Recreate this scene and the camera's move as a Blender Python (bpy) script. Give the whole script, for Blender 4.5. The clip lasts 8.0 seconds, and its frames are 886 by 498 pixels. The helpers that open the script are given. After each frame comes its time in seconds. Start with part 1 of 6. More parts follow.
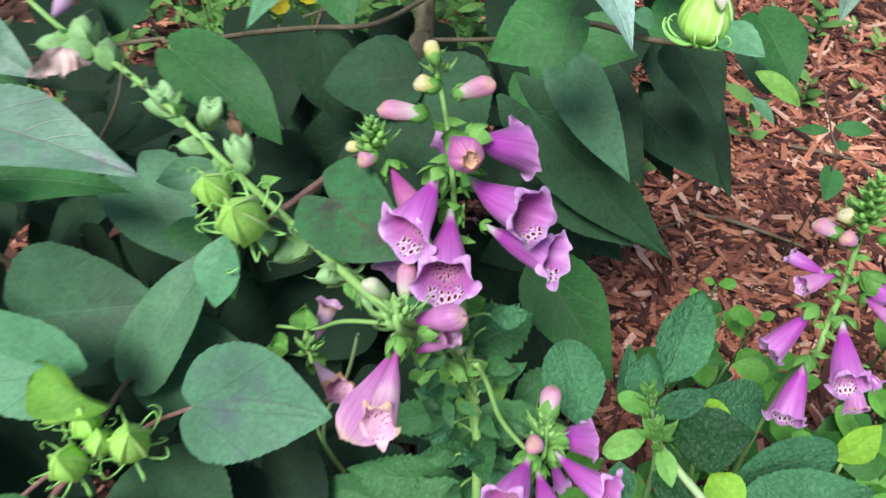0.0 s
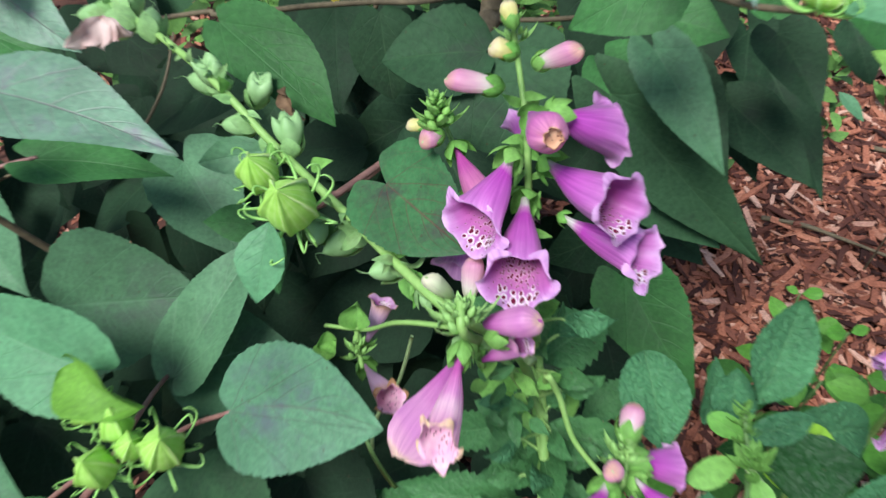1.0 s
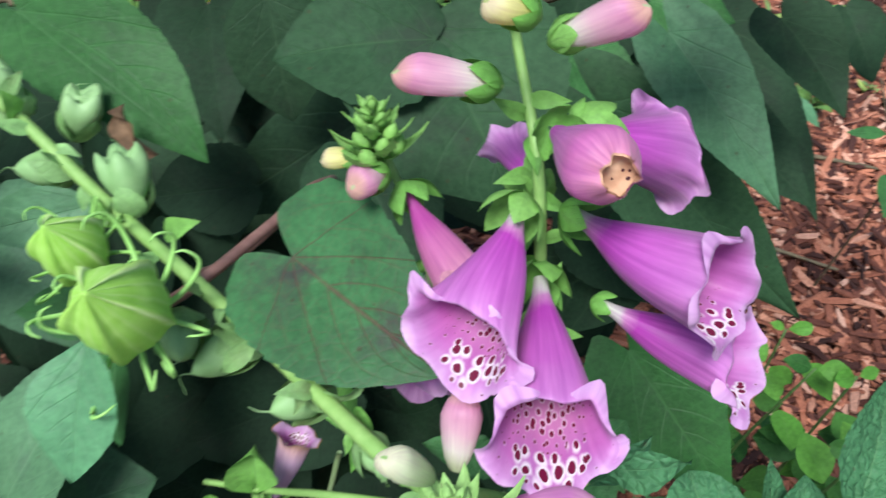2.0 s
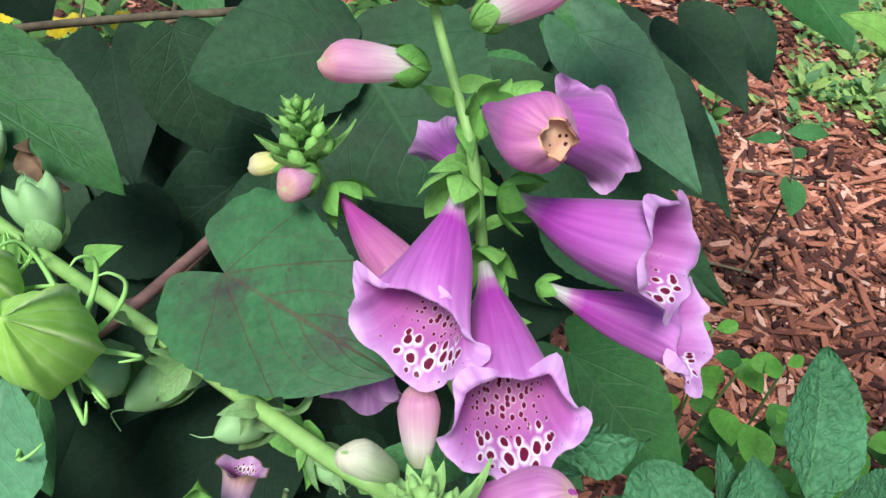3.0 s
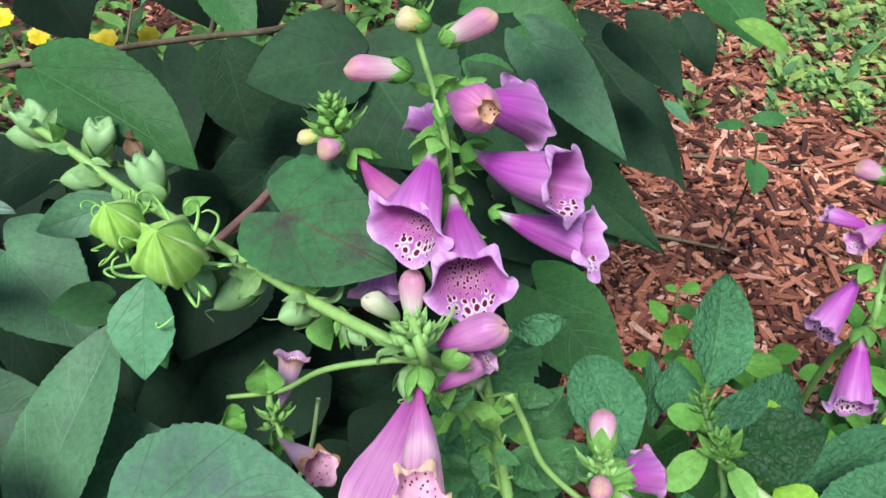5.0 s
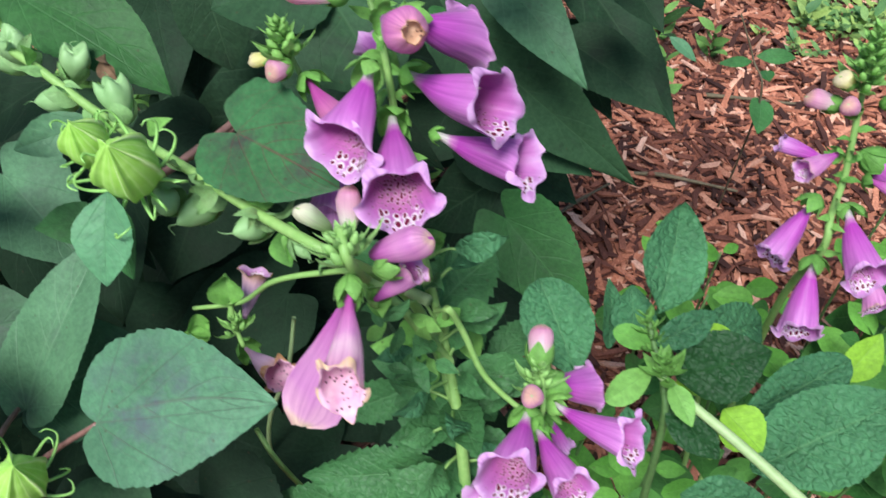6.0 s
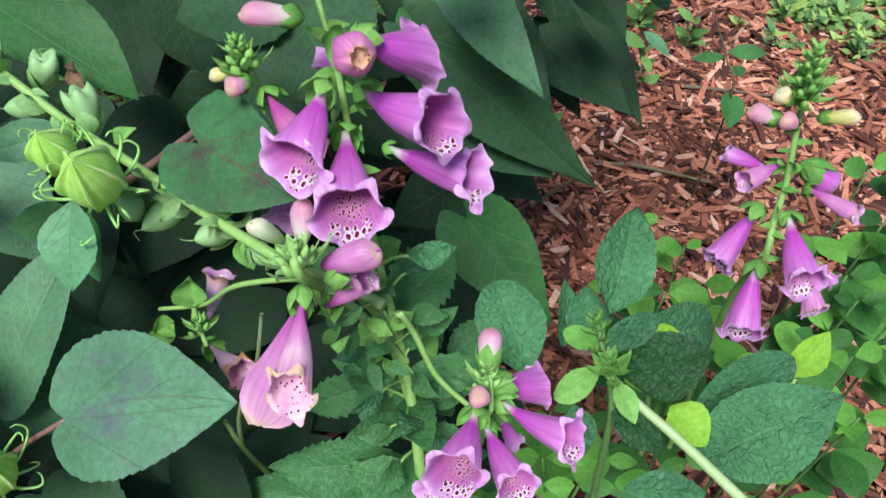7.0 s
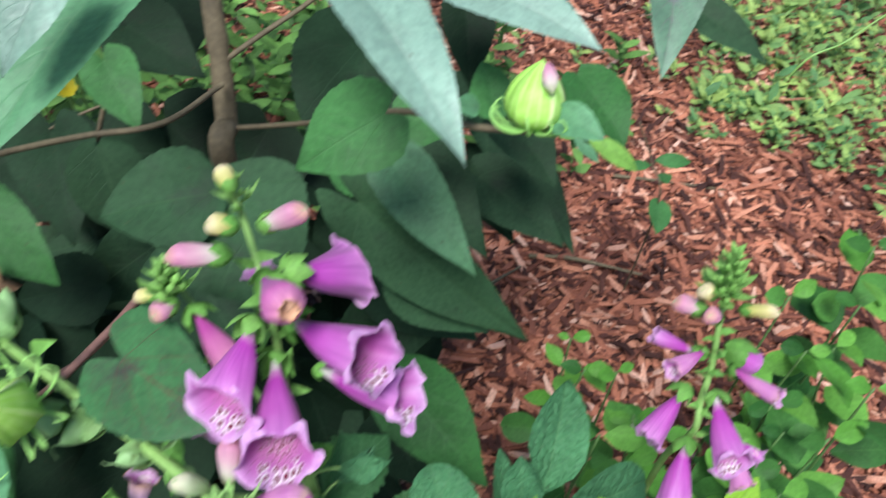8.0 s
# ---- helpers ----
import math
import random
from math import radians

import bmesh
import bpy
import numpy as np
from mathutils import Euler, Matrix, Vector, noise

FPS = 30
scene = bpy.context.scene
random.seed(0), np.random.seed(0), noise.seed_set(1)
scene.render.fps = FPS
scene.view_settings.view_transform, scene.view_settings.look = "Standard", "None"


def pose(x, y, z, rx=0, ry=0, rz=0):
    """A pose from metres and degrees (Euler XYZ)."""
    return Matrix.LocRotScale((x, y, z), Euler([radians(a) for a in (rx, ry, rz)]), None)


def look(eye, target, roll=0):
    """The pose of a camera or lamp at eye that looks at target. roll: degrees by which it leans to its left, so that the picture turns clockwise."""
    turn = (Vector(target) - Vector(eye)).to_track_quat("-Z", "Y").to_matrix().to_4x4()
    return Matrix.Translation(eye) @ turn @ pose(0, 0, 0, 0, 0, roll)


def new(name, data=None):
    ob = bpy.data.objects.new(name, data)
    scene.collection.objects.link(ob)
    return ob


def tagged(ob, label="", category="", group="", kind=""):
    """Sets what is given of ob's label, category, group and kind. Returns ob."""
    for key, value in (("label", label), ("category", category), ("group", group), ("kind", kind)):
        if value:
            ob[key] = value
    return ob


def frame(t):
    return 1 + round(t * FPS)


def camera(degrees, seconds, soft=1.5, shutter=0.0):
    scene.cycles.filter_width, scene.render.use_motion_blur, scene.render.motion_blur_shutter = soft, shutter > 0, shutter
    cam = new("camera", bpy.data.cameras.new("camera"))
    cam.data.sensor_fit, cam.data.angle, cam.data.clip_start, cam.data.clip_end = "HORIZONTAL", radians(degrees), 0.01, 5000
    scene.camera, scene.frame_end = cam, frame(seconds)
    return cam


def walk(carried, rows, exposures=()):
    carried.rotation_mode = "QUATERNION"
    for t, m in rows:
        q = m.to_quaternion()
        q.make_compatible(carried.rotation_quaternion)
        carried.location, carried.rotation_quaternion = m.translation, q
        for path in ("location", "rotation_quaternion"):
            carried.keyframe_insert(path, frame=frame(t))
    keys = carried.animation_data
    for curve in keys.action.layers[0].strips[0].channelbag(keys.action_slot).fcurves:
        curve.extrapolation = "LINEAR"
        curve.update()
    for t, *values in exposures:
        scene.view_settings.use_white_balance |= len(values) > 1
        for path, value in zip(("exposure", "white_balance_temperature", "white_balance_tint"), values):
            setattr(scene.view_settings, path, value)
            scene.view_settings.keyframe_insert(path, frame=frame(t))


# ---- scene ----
cam = camera(58.6, 8.0, shutter=0.5)
PATH = [
    (0, (0.0623, 0.0469, 0.9485), (0.0561, 1.4099, -0.5151), 0.21),
    (0.5, (0.0599, 0.0030, 0.9778), (-0.0386, 1.3744, -0.4746), -1.39),
    (1, (0.0531, 0.0773, 0.9103), (-0.0804, 1.4385, -0.5489), -2.26),
    (1.5, (0.0369, 0.1685, 0.8453), (-0.0416, 1.5117, -0.6345), -1.69),
    (2, (0.0313, 0.1956, 0.8205), (0.1362, 1.5966, -0.6030), 1.49),
    (2.2, (0.0343, 0.1991, 0.8136), (0.2204, 1.6111, -0.5906), 2.39),
    (3.3, (0.0246, 0.1834, 0.8083), (0.3475, 1.6487, -0.5141), 1.01),
    (3.5, (0.0260, 0.1778, 0.8126), (0.3534, 1.6462, -0.5051), 0.43),
    (4, (0.0250, 0.1535, 0.8210), (0.3613, 1.6296, -0.4859), 0.13),
    (4.2, (0.0223, 0.1418, 0.8322), (0.3436, 1.6155, -0.4812), -0.01),
    (5.3, (0.0162, 0.0879, 0.8697), (0.2702, 1.5305, -0.4920), -0.95),
    (5.5, (0.0245, 0.0847, 0.8750), (0.2435, 1.5059, -0.5151), -1.56),
    (6, (0.0475, 0.0725, 0.8644), (0.2438, 1.4488, -0.5734), -1.64),
    (6.5, (0.0636, 0.0667, 0.8740), (0.2530, 1.4084, -0.5970), -1.31),
    (7, (0.0626, 0.0673, 0.8842), (0.2831, 1.4034, -0.5876), -0.29),
    (7.5, (0.0538, 0.0900, 0.9147), (0.3017, 1.4445, -0.5358), 0.59),
    (8, (0.0742, 0.1186, 0.9340), (0.4638, 1.5100, -0.4488), 3.80),
]
walk(cam, [(t, look(eye, target, roll)) for t, eye, target, roll in PATH])

# ---- sky, sun ----
world = bpy.data.worlds.new("world")
scene.world = world
world.use_nodes = True
wn, wl = world.node_tree.nodes, world.node_tree.links
sky = wn.new("ShaderNodeTexSky")
sky.sky_type, sky.sun_disc = "NISHITA", False
sky.sun_elevation, sky.sun_rotation = radians(58), radians(207)
wl.new(sky.outputs[0], wn["Background"].inputs[0])
wn["Background"].inputs[1].default_value = 0.105
sun = new("sun", bpy.data.lights.new("sun", "SUN"))
sun.data.energy, sun.data.angle, sun.data.color = 3.95, radians(21), (0.955, 0.98, 1.0)
sun.matrix_world = look((-0.62, -1.08, 3.2), (0.2, 0.5, 0.3))
scene.view_settings.exposure = 0.63


# ---- materials ----
def shader(name, rough=0.5, spec=0.4):
    m = bpy.data.materials.new(name)
    m.use_nodes = True
    b = m.node_tree.nodes["Principled BSDF"]
    b.inputs["Roughness"].default_value = rough
    b.inputs["Specular IOR Level"].default_value = spec
    return m, m.node_tree.nodes, m.node_tree.links, b


def ramp(nodes, stops, interp="LINEAR"):
    r = nodes.new("ShaderNodeValToRGB")
    r.color_ramp.interpolation = interp
    while len(r.color_ramp.elements) < len(stops):
        r.color_ramp.elements.new(0.5)
    for e, (p, c) in zip(r.color_ramp.elements, stops):
        e.position, e.color = p, (*c, 1)
    return r


def noisy(nodes, links, scale, detail=4, rough=0.55):
    tc = nodes.new("ShaderNodeTexCoord")
    n = nodes.new("ShaderNodeTexNoise")
    n.inputs["Scale"].default_value, n.inputs["Detail"].default_value, n.inputs["Roughness"].default_value = scale, detail, rough
    links.new(tc.outputs["Object"], n.inputs["Vector"])
    return n


def calc(nodes, links, op, a, b=None, c=None, clamp=False):
    n = nodes.new("ShaderNodeMath")
    n.operation, n.use_clamp = op, clamp
    for i, v in enumerate((a, b, c)):
        if v is None:
            continue
        if isinstance(v, (int, float)):
            n.inputs[i].default_value = v
        else:
            links.new(v, n.inputs[i])
    return n.outputs[0]


def mixed(nodes, links, fac, a, b, blend="MIX"):
    n = nodes.new("ShaderNodeMix")
    n.data_type, n.blend_type = "RGBA", blend
    for i, v in ((0, fac), (6, a), (7, b)):
        if isinstance(v, (int, float)):
            n.inputs[i].default_value = v
        elif isinstance(v, tuple):
            n.inputs[i].default_value = (*v, 1)
        else:
            links.new(v, n.inputs[i])
    return n.outputs[2]


def bumped(nodes, links, b, height, strength=0.4, distance=0.001):
    bu = nodes.new("ShaderNodeBump")
    bu.inputs["Strength"].default_value, bu.inputs["Distance"].default_value = strength, distance
    links.new(height, bu.inputs["Height"])
    links.new(bu.outputs[0], b.inputs["Normal"])
    return bu


def lets_light(nodes, links, b, colour, share):
    """Thin tissue: a share of the light passes through."""
    t = nodes.new("ShaderNodeBsdfTranslucent")
    mx = nodes.new("ShaderNodeMixShader")
    mx.inputs[0].default_value = share
    links.new(colour, t.inputs[0])
    links.new(b.outputs[0], mx.inputs[1])
    links.new(t.outputs[0], mx.inputs[2])
    links.new(mx.outputs[0], nodes["Material Output"].inputs[0])


def leaf_material(name, dark, light, vein, stain=(0.05, 0.035, 0.05), stained=0.0, veins=7.0, crinkle=0.0, rough=0.5, share=0.22, slope=0.55, spec=0.14, island=False, palm=0.0):
    """Leaf blade: UV u across from 0 to 1, v from base to tip."""
    m, n, l, b = shader(name, rough, spec)
    uv = n.new("ShaderNodeUVMap")
    sep = n.new("ShaderNodeSeparateXYZ")
    l.new(uv.outputs[0], sep.inputs[0])
    au = calc(n, l, "ABSOLUTE", calc(n, l, "MULTIPLY_ADD", sep.outputs[0], 2.0, -1.0))
    wob = noisy(n, l, 60.0, 2)
    v2 = calc(n, l, "SUBTRACT", sep.outputs[1], calc(n, l, "MULTIPLY", au, slope * 0.5))
    v2 = calc(n, l, "ADD", v2, calc(n, l, "MULTIPLY", wob.outputs[0], 0.03))
    fr = calc(n, l, "ABSOLUTE", calc(n, l, "SUBTRACT", calc(n, l, "FRACT", calc(n, l, "MULTIPLY", v2, veins)), 0.5))
    side = calc(n, l, "SUBTRACT", 1.0, calc(n, l, "MULTIPLY", fr, 14.0), clamp=True)
    side = calc(n, l, "MULTIPLY", side, calc(n, l, "SUBTRACT", 1.0, au, clamp=True))
    mid = calc(n, l, "SUBTRACT", 1.0, calc(n, l, "MULTIPLY", au, 26.0), clamp=True)
    ve = calc(n, l, "MAXIMUM", calc(n, l, "MULTIPLY", side, 0.7), mid)
    if palm > 0:
        fu = n.new("ShaderNodeUVMap")
        fu.uv_map = "flat"
        fs = n.new("ShaderNodeSeparateXYZ")
        l.new(fu.outputs[0], fs.inputs[0])
        fx = calc(n, l, "ABSOLUTE", calc(n, l, "SUBTRACT", fs.outputs[0], 0.5))
        fy = calc(n, l, "ADD", fs.outputs[1], calc(n, l, "MULTIPLY", calc(n, l, "SUBTRACT", wob.outputs[0], 0.5), 0.05))
        turn = calc(n, l, "ARCTAN2", fx, fy)
        far = calc(n, l, "SQRT", calc(n, l, "ADD", calc(n, l, "MULTIPLY", fx, fx), calc(n, l, "MULTIPLY", fy, fy)))
        ve = calc(n, l, "MULTIPLY", ve, calc(n, l, "MULTIPLY", calc(n, l, "SUBTRACT", far, 0.12), 5.0, clamp=True))
        for way, thick in ((0.0, 0.011), (0.5, 0.008), (1.05, 0.007)):
            gap = calc(n, l, "MULTIPLY", calc(n, l, "ABSOLUTE", calc(n, l, "SUBTRACT", turn, way)), far)
            line = calc(n, l, "SUBTRACT", 1.0, calc(n, l, "DIVIDE", gap, calc(n, l, "MULTIPLY_ADD", far, -thick * 0.7, thick)), clamp=True)
            ve = calc(n, l, "MAXIMUM", ve, calc(n, l, "MULTIPLY", line, palm))
    info = n.new("ShaderNodeObjectInfo")
    big = noisy(n, l, 22.0, 5)
    fine = noisy(n, l, 330.0, 4, rough=0.7)
    chance = n.new("ShaderNodeNewGeometry").outputs["Random Per Island"] if island else info.outputs["Random"]
    base = mixed(n, l, chance, dark, light)
    shade = ramp(n, [(0.3, (0.62, 0.62, 0.62)), (0.7, (1.25, 1.25, 1.25))])
    l.new(big.outputs[0], shade.inputs[0])
    base = mixed(n, l, 0.85, base, shade.outputs[0], "MULTIPLY")
    fi = ramp(n, [(0.35, (0.72, 0.72, 0.74)), (0.65, (1.22, 1.2, 1.18))])
    l.new(fine.outputs[0], fi.inputs[0])
    base = mixed(n, l, 0.7, base, fi.outputs[0], "MULTIPLY")
    if stained > 0:
        st = noisy(n, l, 34.0, 6, rough=0.65)
        rr = ramp(n, [(0.5, (0, 0, 0)), (0.66, (1, 1, 1))])
        l.new(st.outputs[0], rr.inputs[0])
        near = calc(n, l, "MULTIPLY", rr.outputs[0], calc(n, l, "SUBTRACT", 1.25, au))
        base = mixed(n, l, calc(n, l, "MULTIPLY", near, stained, clamp=True), base, stain)
    specks = n.new("ShaderNodeTexVoronoi")
    tc = n.new("ShaderNodeTexCoord")
    l.new(tc.outputs["Object"], specks.inputs["Vector"])
    specks.inputs["Scale"].default_value = 95.0
    sp = calc(n, l, "LESS_THAN", specks.outputs["Distance"], 0.07)
    base = mixed(n, l, calc(n, l, "MULTIPLY", sp, 0.5), base, (0.05, 0.035, 0.02))
    col = mixed(n, l, calc(n, l, "MULTIPLY", ve, 0.62), base, vein)
    l.new(col, b.inputs["Base Color"])
    h = calc(n, l, "MULTIPLY_ADD", ve, -0.45, calc(n, l, "MULTIPLY", fine.outputs[0], 0.25))
    if crinkle > 0:
        vo = n.new("ShaderNodeTexVoronoi")
        vo.feature = "DISTANCE_TO_EDGE"
        vo.inputs["Scale"].default_value = 215.0
        warp = n.new("ShaderNodeVectorMath")
        warp.operation = "MULTIPLY_ADD"
        l.new(noisy(n, l, 130.0, 2).outputs["Color"], warp.inputs[0])
        warp.inputs[1].default_value = (0.008, 0.008, 0.008)
        l.new(tc.outputs["Object"], warp.inputs[2])
        l.new(warp.outputs[0], vo.inputs["Vector"])
        h = calc(n, l, "ADD", h, calc(n, l, "MULTIPLY", calc(n, l, "MINIMUM", vo.outputs["Distance"], 0.25), crinkle))
    else:
        vo = n.new("ShaderNodeTexVoronoi")
        vo.feature = "DISTANCE_TO_EDGE"
        vo.inputs["Scale"].default_value = 240.0
        l.new(tc.outputs["Object"], vo.inputs["Vector"])
        h = calc(n, l, "ADD", h, calc(n, l, "MULTIPLY", calc(n, l, "MINIMUM", vo.outputs["Distance"], 0.15), 0.45))
    net = calc(n, l, "SUBTRACT", 1.0, calc(n, l, "MULTIPLY", vo.outputs["Distance"], 16.0), clamp=True)
    col = mixed(n, l, calc(n, l, "MULTIPLY", net, 0.14), col, vein)
    l.new(col, b.inputs["Base Color"])
    bumped(n, l, b, h, 0.6, 0.0019 if crinkle > 0 else 0.0013)
    rv = calc(n, l, "MULTIPLY_ADD", big.outputs[0], 0.25, rough - 0.12)
    l.new(rv, b.inputs["Roughness"])
    lets_light(n, l, b, col, share)
    return m


MALLOW = leaf_material("mallow_leaf", (0.036, 0.13, 0.037), (0.06, 0.195, 0.057), (0.1, 0.23, 0.09), (0.05, 0.055, 0.045), 0.2, palm=0.7)
# near-black copy of the leaf green: deep shade is put into the colour
MALLOW_SHADE_DARK = leaf_material("mallow_leaf_shade_dark", (0.010, 0.026, 0.0125), (0.0165, 0.042, 0.02), (0.026, 0.055, 0.028), (0.022, 0.026, 0.02), 0.3, rough=0.6, spec=0.1, palm=0.7)
# dimmer copy of the leaf green, half shade carried by the colour
MALLOW_SHADE_TONE = leaf_material("mallow_leaf_shade_tone", (0.019, 0.05, 0.024), (0.028, 0.066, 0.032), (0.05, 0.1, 0.05), (0.03, 0.04, 0.03), 0.4, rough=0.58, spec=0.1, palm=0.7)
MALLOW_DULL = leaf_material("mallow_leaf_grey_green", (0.045, 0.115, 0.055), (0.055, 0.135, 0.066), (0.075, 0.16, 0.085), (0.05, 0.065, 0.055), 0.5, spec=0.18, palm=0.6)
MALLOW_DEEP = leaf_material("mallow_leaf_deep", (0.03, 0.115, 0.03), (0.036, 0.128, 0.035), (0.07, 0.18, 0.065), (0.03, 0.06, 0.03), 0.3, palm=0.7)
MALLOW_GREY = leaf_material("mallow_leaf_greyish", (0.075, 0.19, 0.09), (0.095, 0.22, 0.11), (0.12, 0.25, 0.13), (0.07, 0.1, 0.08), 0.4, spec=0.25, palm=0.7)
MALLOW_MID = leaf_material("mallow_leaf_dull", (0.029, 0.074, 0.034), (0.038, 0.094, 0.042), (0.05, 0.112, 0.05), (0.035, 0.045, 0.035), 0.5, rough=0.58, spec=0.08, palm=0.7)
MALLOW_RED = leaf_material("mallow_leaf_red_veined", (0.04, 0.135, 0.05), (0.048, 0.15, 0.058), (0.14, 0.045, 0.05), (0.05, 0.045, 0.045), 0.8, slope=1.3, veins=5.0, palm=0.7)
MALLOW_PALE = leaf_material("mallow_leaf_pale", (0.1, 0.28, 0.13), (0.13, 0.34, 0.165), (0.15, 0.34, 0.17), (0.1, 0.17, 0.11), 0.3, rough=0.5, spec=0.3, share=0.36, palm=0.7)
# pale grey-green base colour holds the sky's sheen on the top leaves
MALLOW_SHEEN = leaf_material("mallow_leaf_sheen", (0.2, 0.34, 0.26), (0.25, 0.39, 0.31), (0.24, 0.35, 0.28), (0.2, 0.26, 0.24), 0.3, rough=0.42, spec=0.4, palm=0.7)
MALLOW_TEAL = leaf_material("mallow_leaf_bluish", (0.078, 0.2, 0.105), (0.088, 0.215, 0.115), (0.1, 0.115, 0.095), (0.085, 0.1, 0.12), 0.8, slope=1.2, veins=5.0, rough=0.48, spec=0.3, palm=0.7)
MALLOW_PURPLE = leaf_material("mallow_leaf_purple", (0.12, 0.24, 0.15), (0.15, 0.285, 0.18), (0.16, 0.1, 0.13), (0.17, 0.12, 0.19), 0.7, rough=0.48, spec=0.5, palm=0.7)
MALLOW_YOUNG = leaf_material("mallow_leaf_young", (0.15, 0.34, 0.05), (0.19, 0.38, 0.08), (0.16, 0.3, 0.08), share=0.3, palm=0.7)
FOX = leaf_material("foxglove_leaf", (0.045, 0.15, 0.068), (0.068, 0.21, 0.09), (0.12, 0.27, 0.12), veins=8.0, crinkle=3.0, rough=0.52)
FOX_TOOTHED = leaf_material("foxglove_stem_leaf", (0.046, 0.145, 0.048), (0.07, 0.2, 0.07), (0.14, 0.3, 0.13), veins=6.0, crinkle=1.2, rough=0.42)
FOX_DARK = leaf_material("foxglove_leaf_dark", (0.014, 0.062, 0.017), (0.018, 0.072, 0.022), (0.034, 0.1, 0.034), veins=8.0, crinkle=1.3, rough=0.5, spec=0.2)
FOX_SMALL = leaf_material("foxglove_bract", (0.14, 0.36, 0.07), (0.22, 0.46, 0.11), (0.23, 0.46, 0.14), share=0.3)
TIP = leaf_material("raceme_tip_green", (0.24, 0.48, 0.12), (0.33, 0.58, 0.19), (0.4, 0.6, 0.26), share=0.25)
CAPSULE_LEAF = leaf_material("capsule_sepal", (0.18, 0.37, 0.12), (0.26, 0.46, 0.18), (0.3, 0.46, 0.21), (0.2, 0.12, 0.06), 0.3, share=0.25)
COVER = leaf_material("ground_plant_leaf", (0.022, 0.095, 0.022), (0.085, 0.25, 0.05), (0.1, 0.25, 0.065), share=0.3)
COVER_LIGHT = leaf_material("ground_plant_leaf_light", (0.09, 0.28, 0.04), (0.14, 0.36, 0.06), (0.14, 0.34, 0.08), share=0.3)
LIME = leaf_material("lime_leaf", (0.22, 0.46, 0.04), (0.26, 0.5, 0.05), (0.26, 0.46, 0.1), share=0.35)
# each leaf's random green, near-black to bright, paints shade and sunlit flecks
WEED_DAPPLED = leaf_material("weed_leaf_painted_dapple", (0.012, 0.04, 0.012), (0.2, 0.42, 0.1), (0.1, 0.22, 0.07), share=0.3, island=True)
WEED = leaf_material("weed_leaf", (0.1, 0.25, 0.1), (0.42, 0.58, 0.16), (0.2, 0.36, 0.1), share=0.35, island=True)


def plain(name, dark, light, rough=0.55, scale=160.0, share=0.0, relief=0.3):
    m, n, l, b = shader(name, rough, 0.35)
    tc = n.new("ShaderNodeTexCoord")
    no = n.new("ShaderNodeTexNoise")
    no.inputs["Scale"].default_value, no.inputs["Detail"].default_value = scale, 5
    l.new(tc.outputs["Object"], no.inputs["Vector"])
    big = noisy(n, l, scale / 7, 3)
    r = ramp(n, [(0.32, dark), (0.68, light)])
    l.new(calc(n, l, "MULTIPLY_ADD", no.outputs[0], 0.5, calc(n, l, "MULTIPLY", big.outputs[0], 0.5)), r.inputs[0])
    l.new(r.outputs[0], b.inputs["Base Color"])
    bumped(n, l, b, no.outputs[0], relief, 0.0006)
    if share > 0:
        lets_light(n, l, b, r.outputs[0], share)
    return m


STALK = plain("green_stalk", (0.16, 0.32, 0.075), (0.26, 0.43, 0.13), 0.5, 300.0, 0.05)
STALK_LOW = plain("low_plant_stalk", (0.05, 0.11, 0.03), (0.1, 0.2, 0.06), 0.6, 300.0)
STALK_PALE = plain("pale_stalk", (0.27, 0.4, 0.16), (0.38, 0.5, 0.24), 0.5, 300.0, 0.12)
TWIG = plain("brown_twig", (0.06, 0.046, 0.028), (0.15, 0.12, 0.07), 0.75, 240.0, relief=0.8)
TWIG_RED = plain("red_petiole", (0.15, 0.07, 0.06), (0.27, 0.145, 0.12), 0.5, 240.0)
POD = plain("bud_green", (0.24, 0.52, 0.11), (0.36, 0.66, 0.2), 0.5, 120.0, 0.1)
def pod_material():
    """Bud skin: light veins run from base to tip, greener between them."""
    m, n, l, b = shader("ribbed_bud_green", 0.5, 0.35)
    uv = n.new("ShaderNodeUVMap")
    sep = n.new("ShaderNodeSeparateXYZ")
    l.new(uv.outputs[0], sep.inputs[0])
    wob = noisy(n, l, 160.0, 3)
    u = calc(n, l, "MULTIPLY_ADD", wob.outputs[0], 0.02, sep.outputs[0])
    main = calc(n, l, "ABSOLUTE", calc(n, l, "SUBTRACT", calc(n, l, "FRACT", calc(n, l, "MULTIPLY", u, 5.0)), 0.5))
    fine = calc(n, l, "ABSOLUTE", calc(n, l, "SUBTRACT", calc(n, l, "FRACT", calc(n, l, "MULTIPLY", u, 15.0)), 0.5))
    v1 = calc(n, l, "SUBTRACT", 1.0, calc(n, l, "MULTIPLY", main, 16.0), clamp=True)
    v2 = calc(n, l, "SUBTRACT", 1.0, calc(n, l, "MULTIPLY", fine, 5.0), clamp=True)
    ve = calc(n, l, "MAXIMUM", v1, calc(n, l, "MULTIPLY", v2, 0.35))
    r = ramp(n, [(0.3, (0.32, 0.63, 0.09)), (0.7, (0.43, 0.74, 0.16))])
    l.new(wob.outputs[0], r.inputs[0])
    col = mixed(n, l, calc(n, l, "MULTIPLY", ve, 0.8), r.outputs[0], (0.7, 0.86, 0.42))
    l.new(col, b.inputs["Base Color"])
    bumped(n, l, b, ve, 0.5, 0.0008)
    lets_light(n, l, b, col, 0.18)
    return m


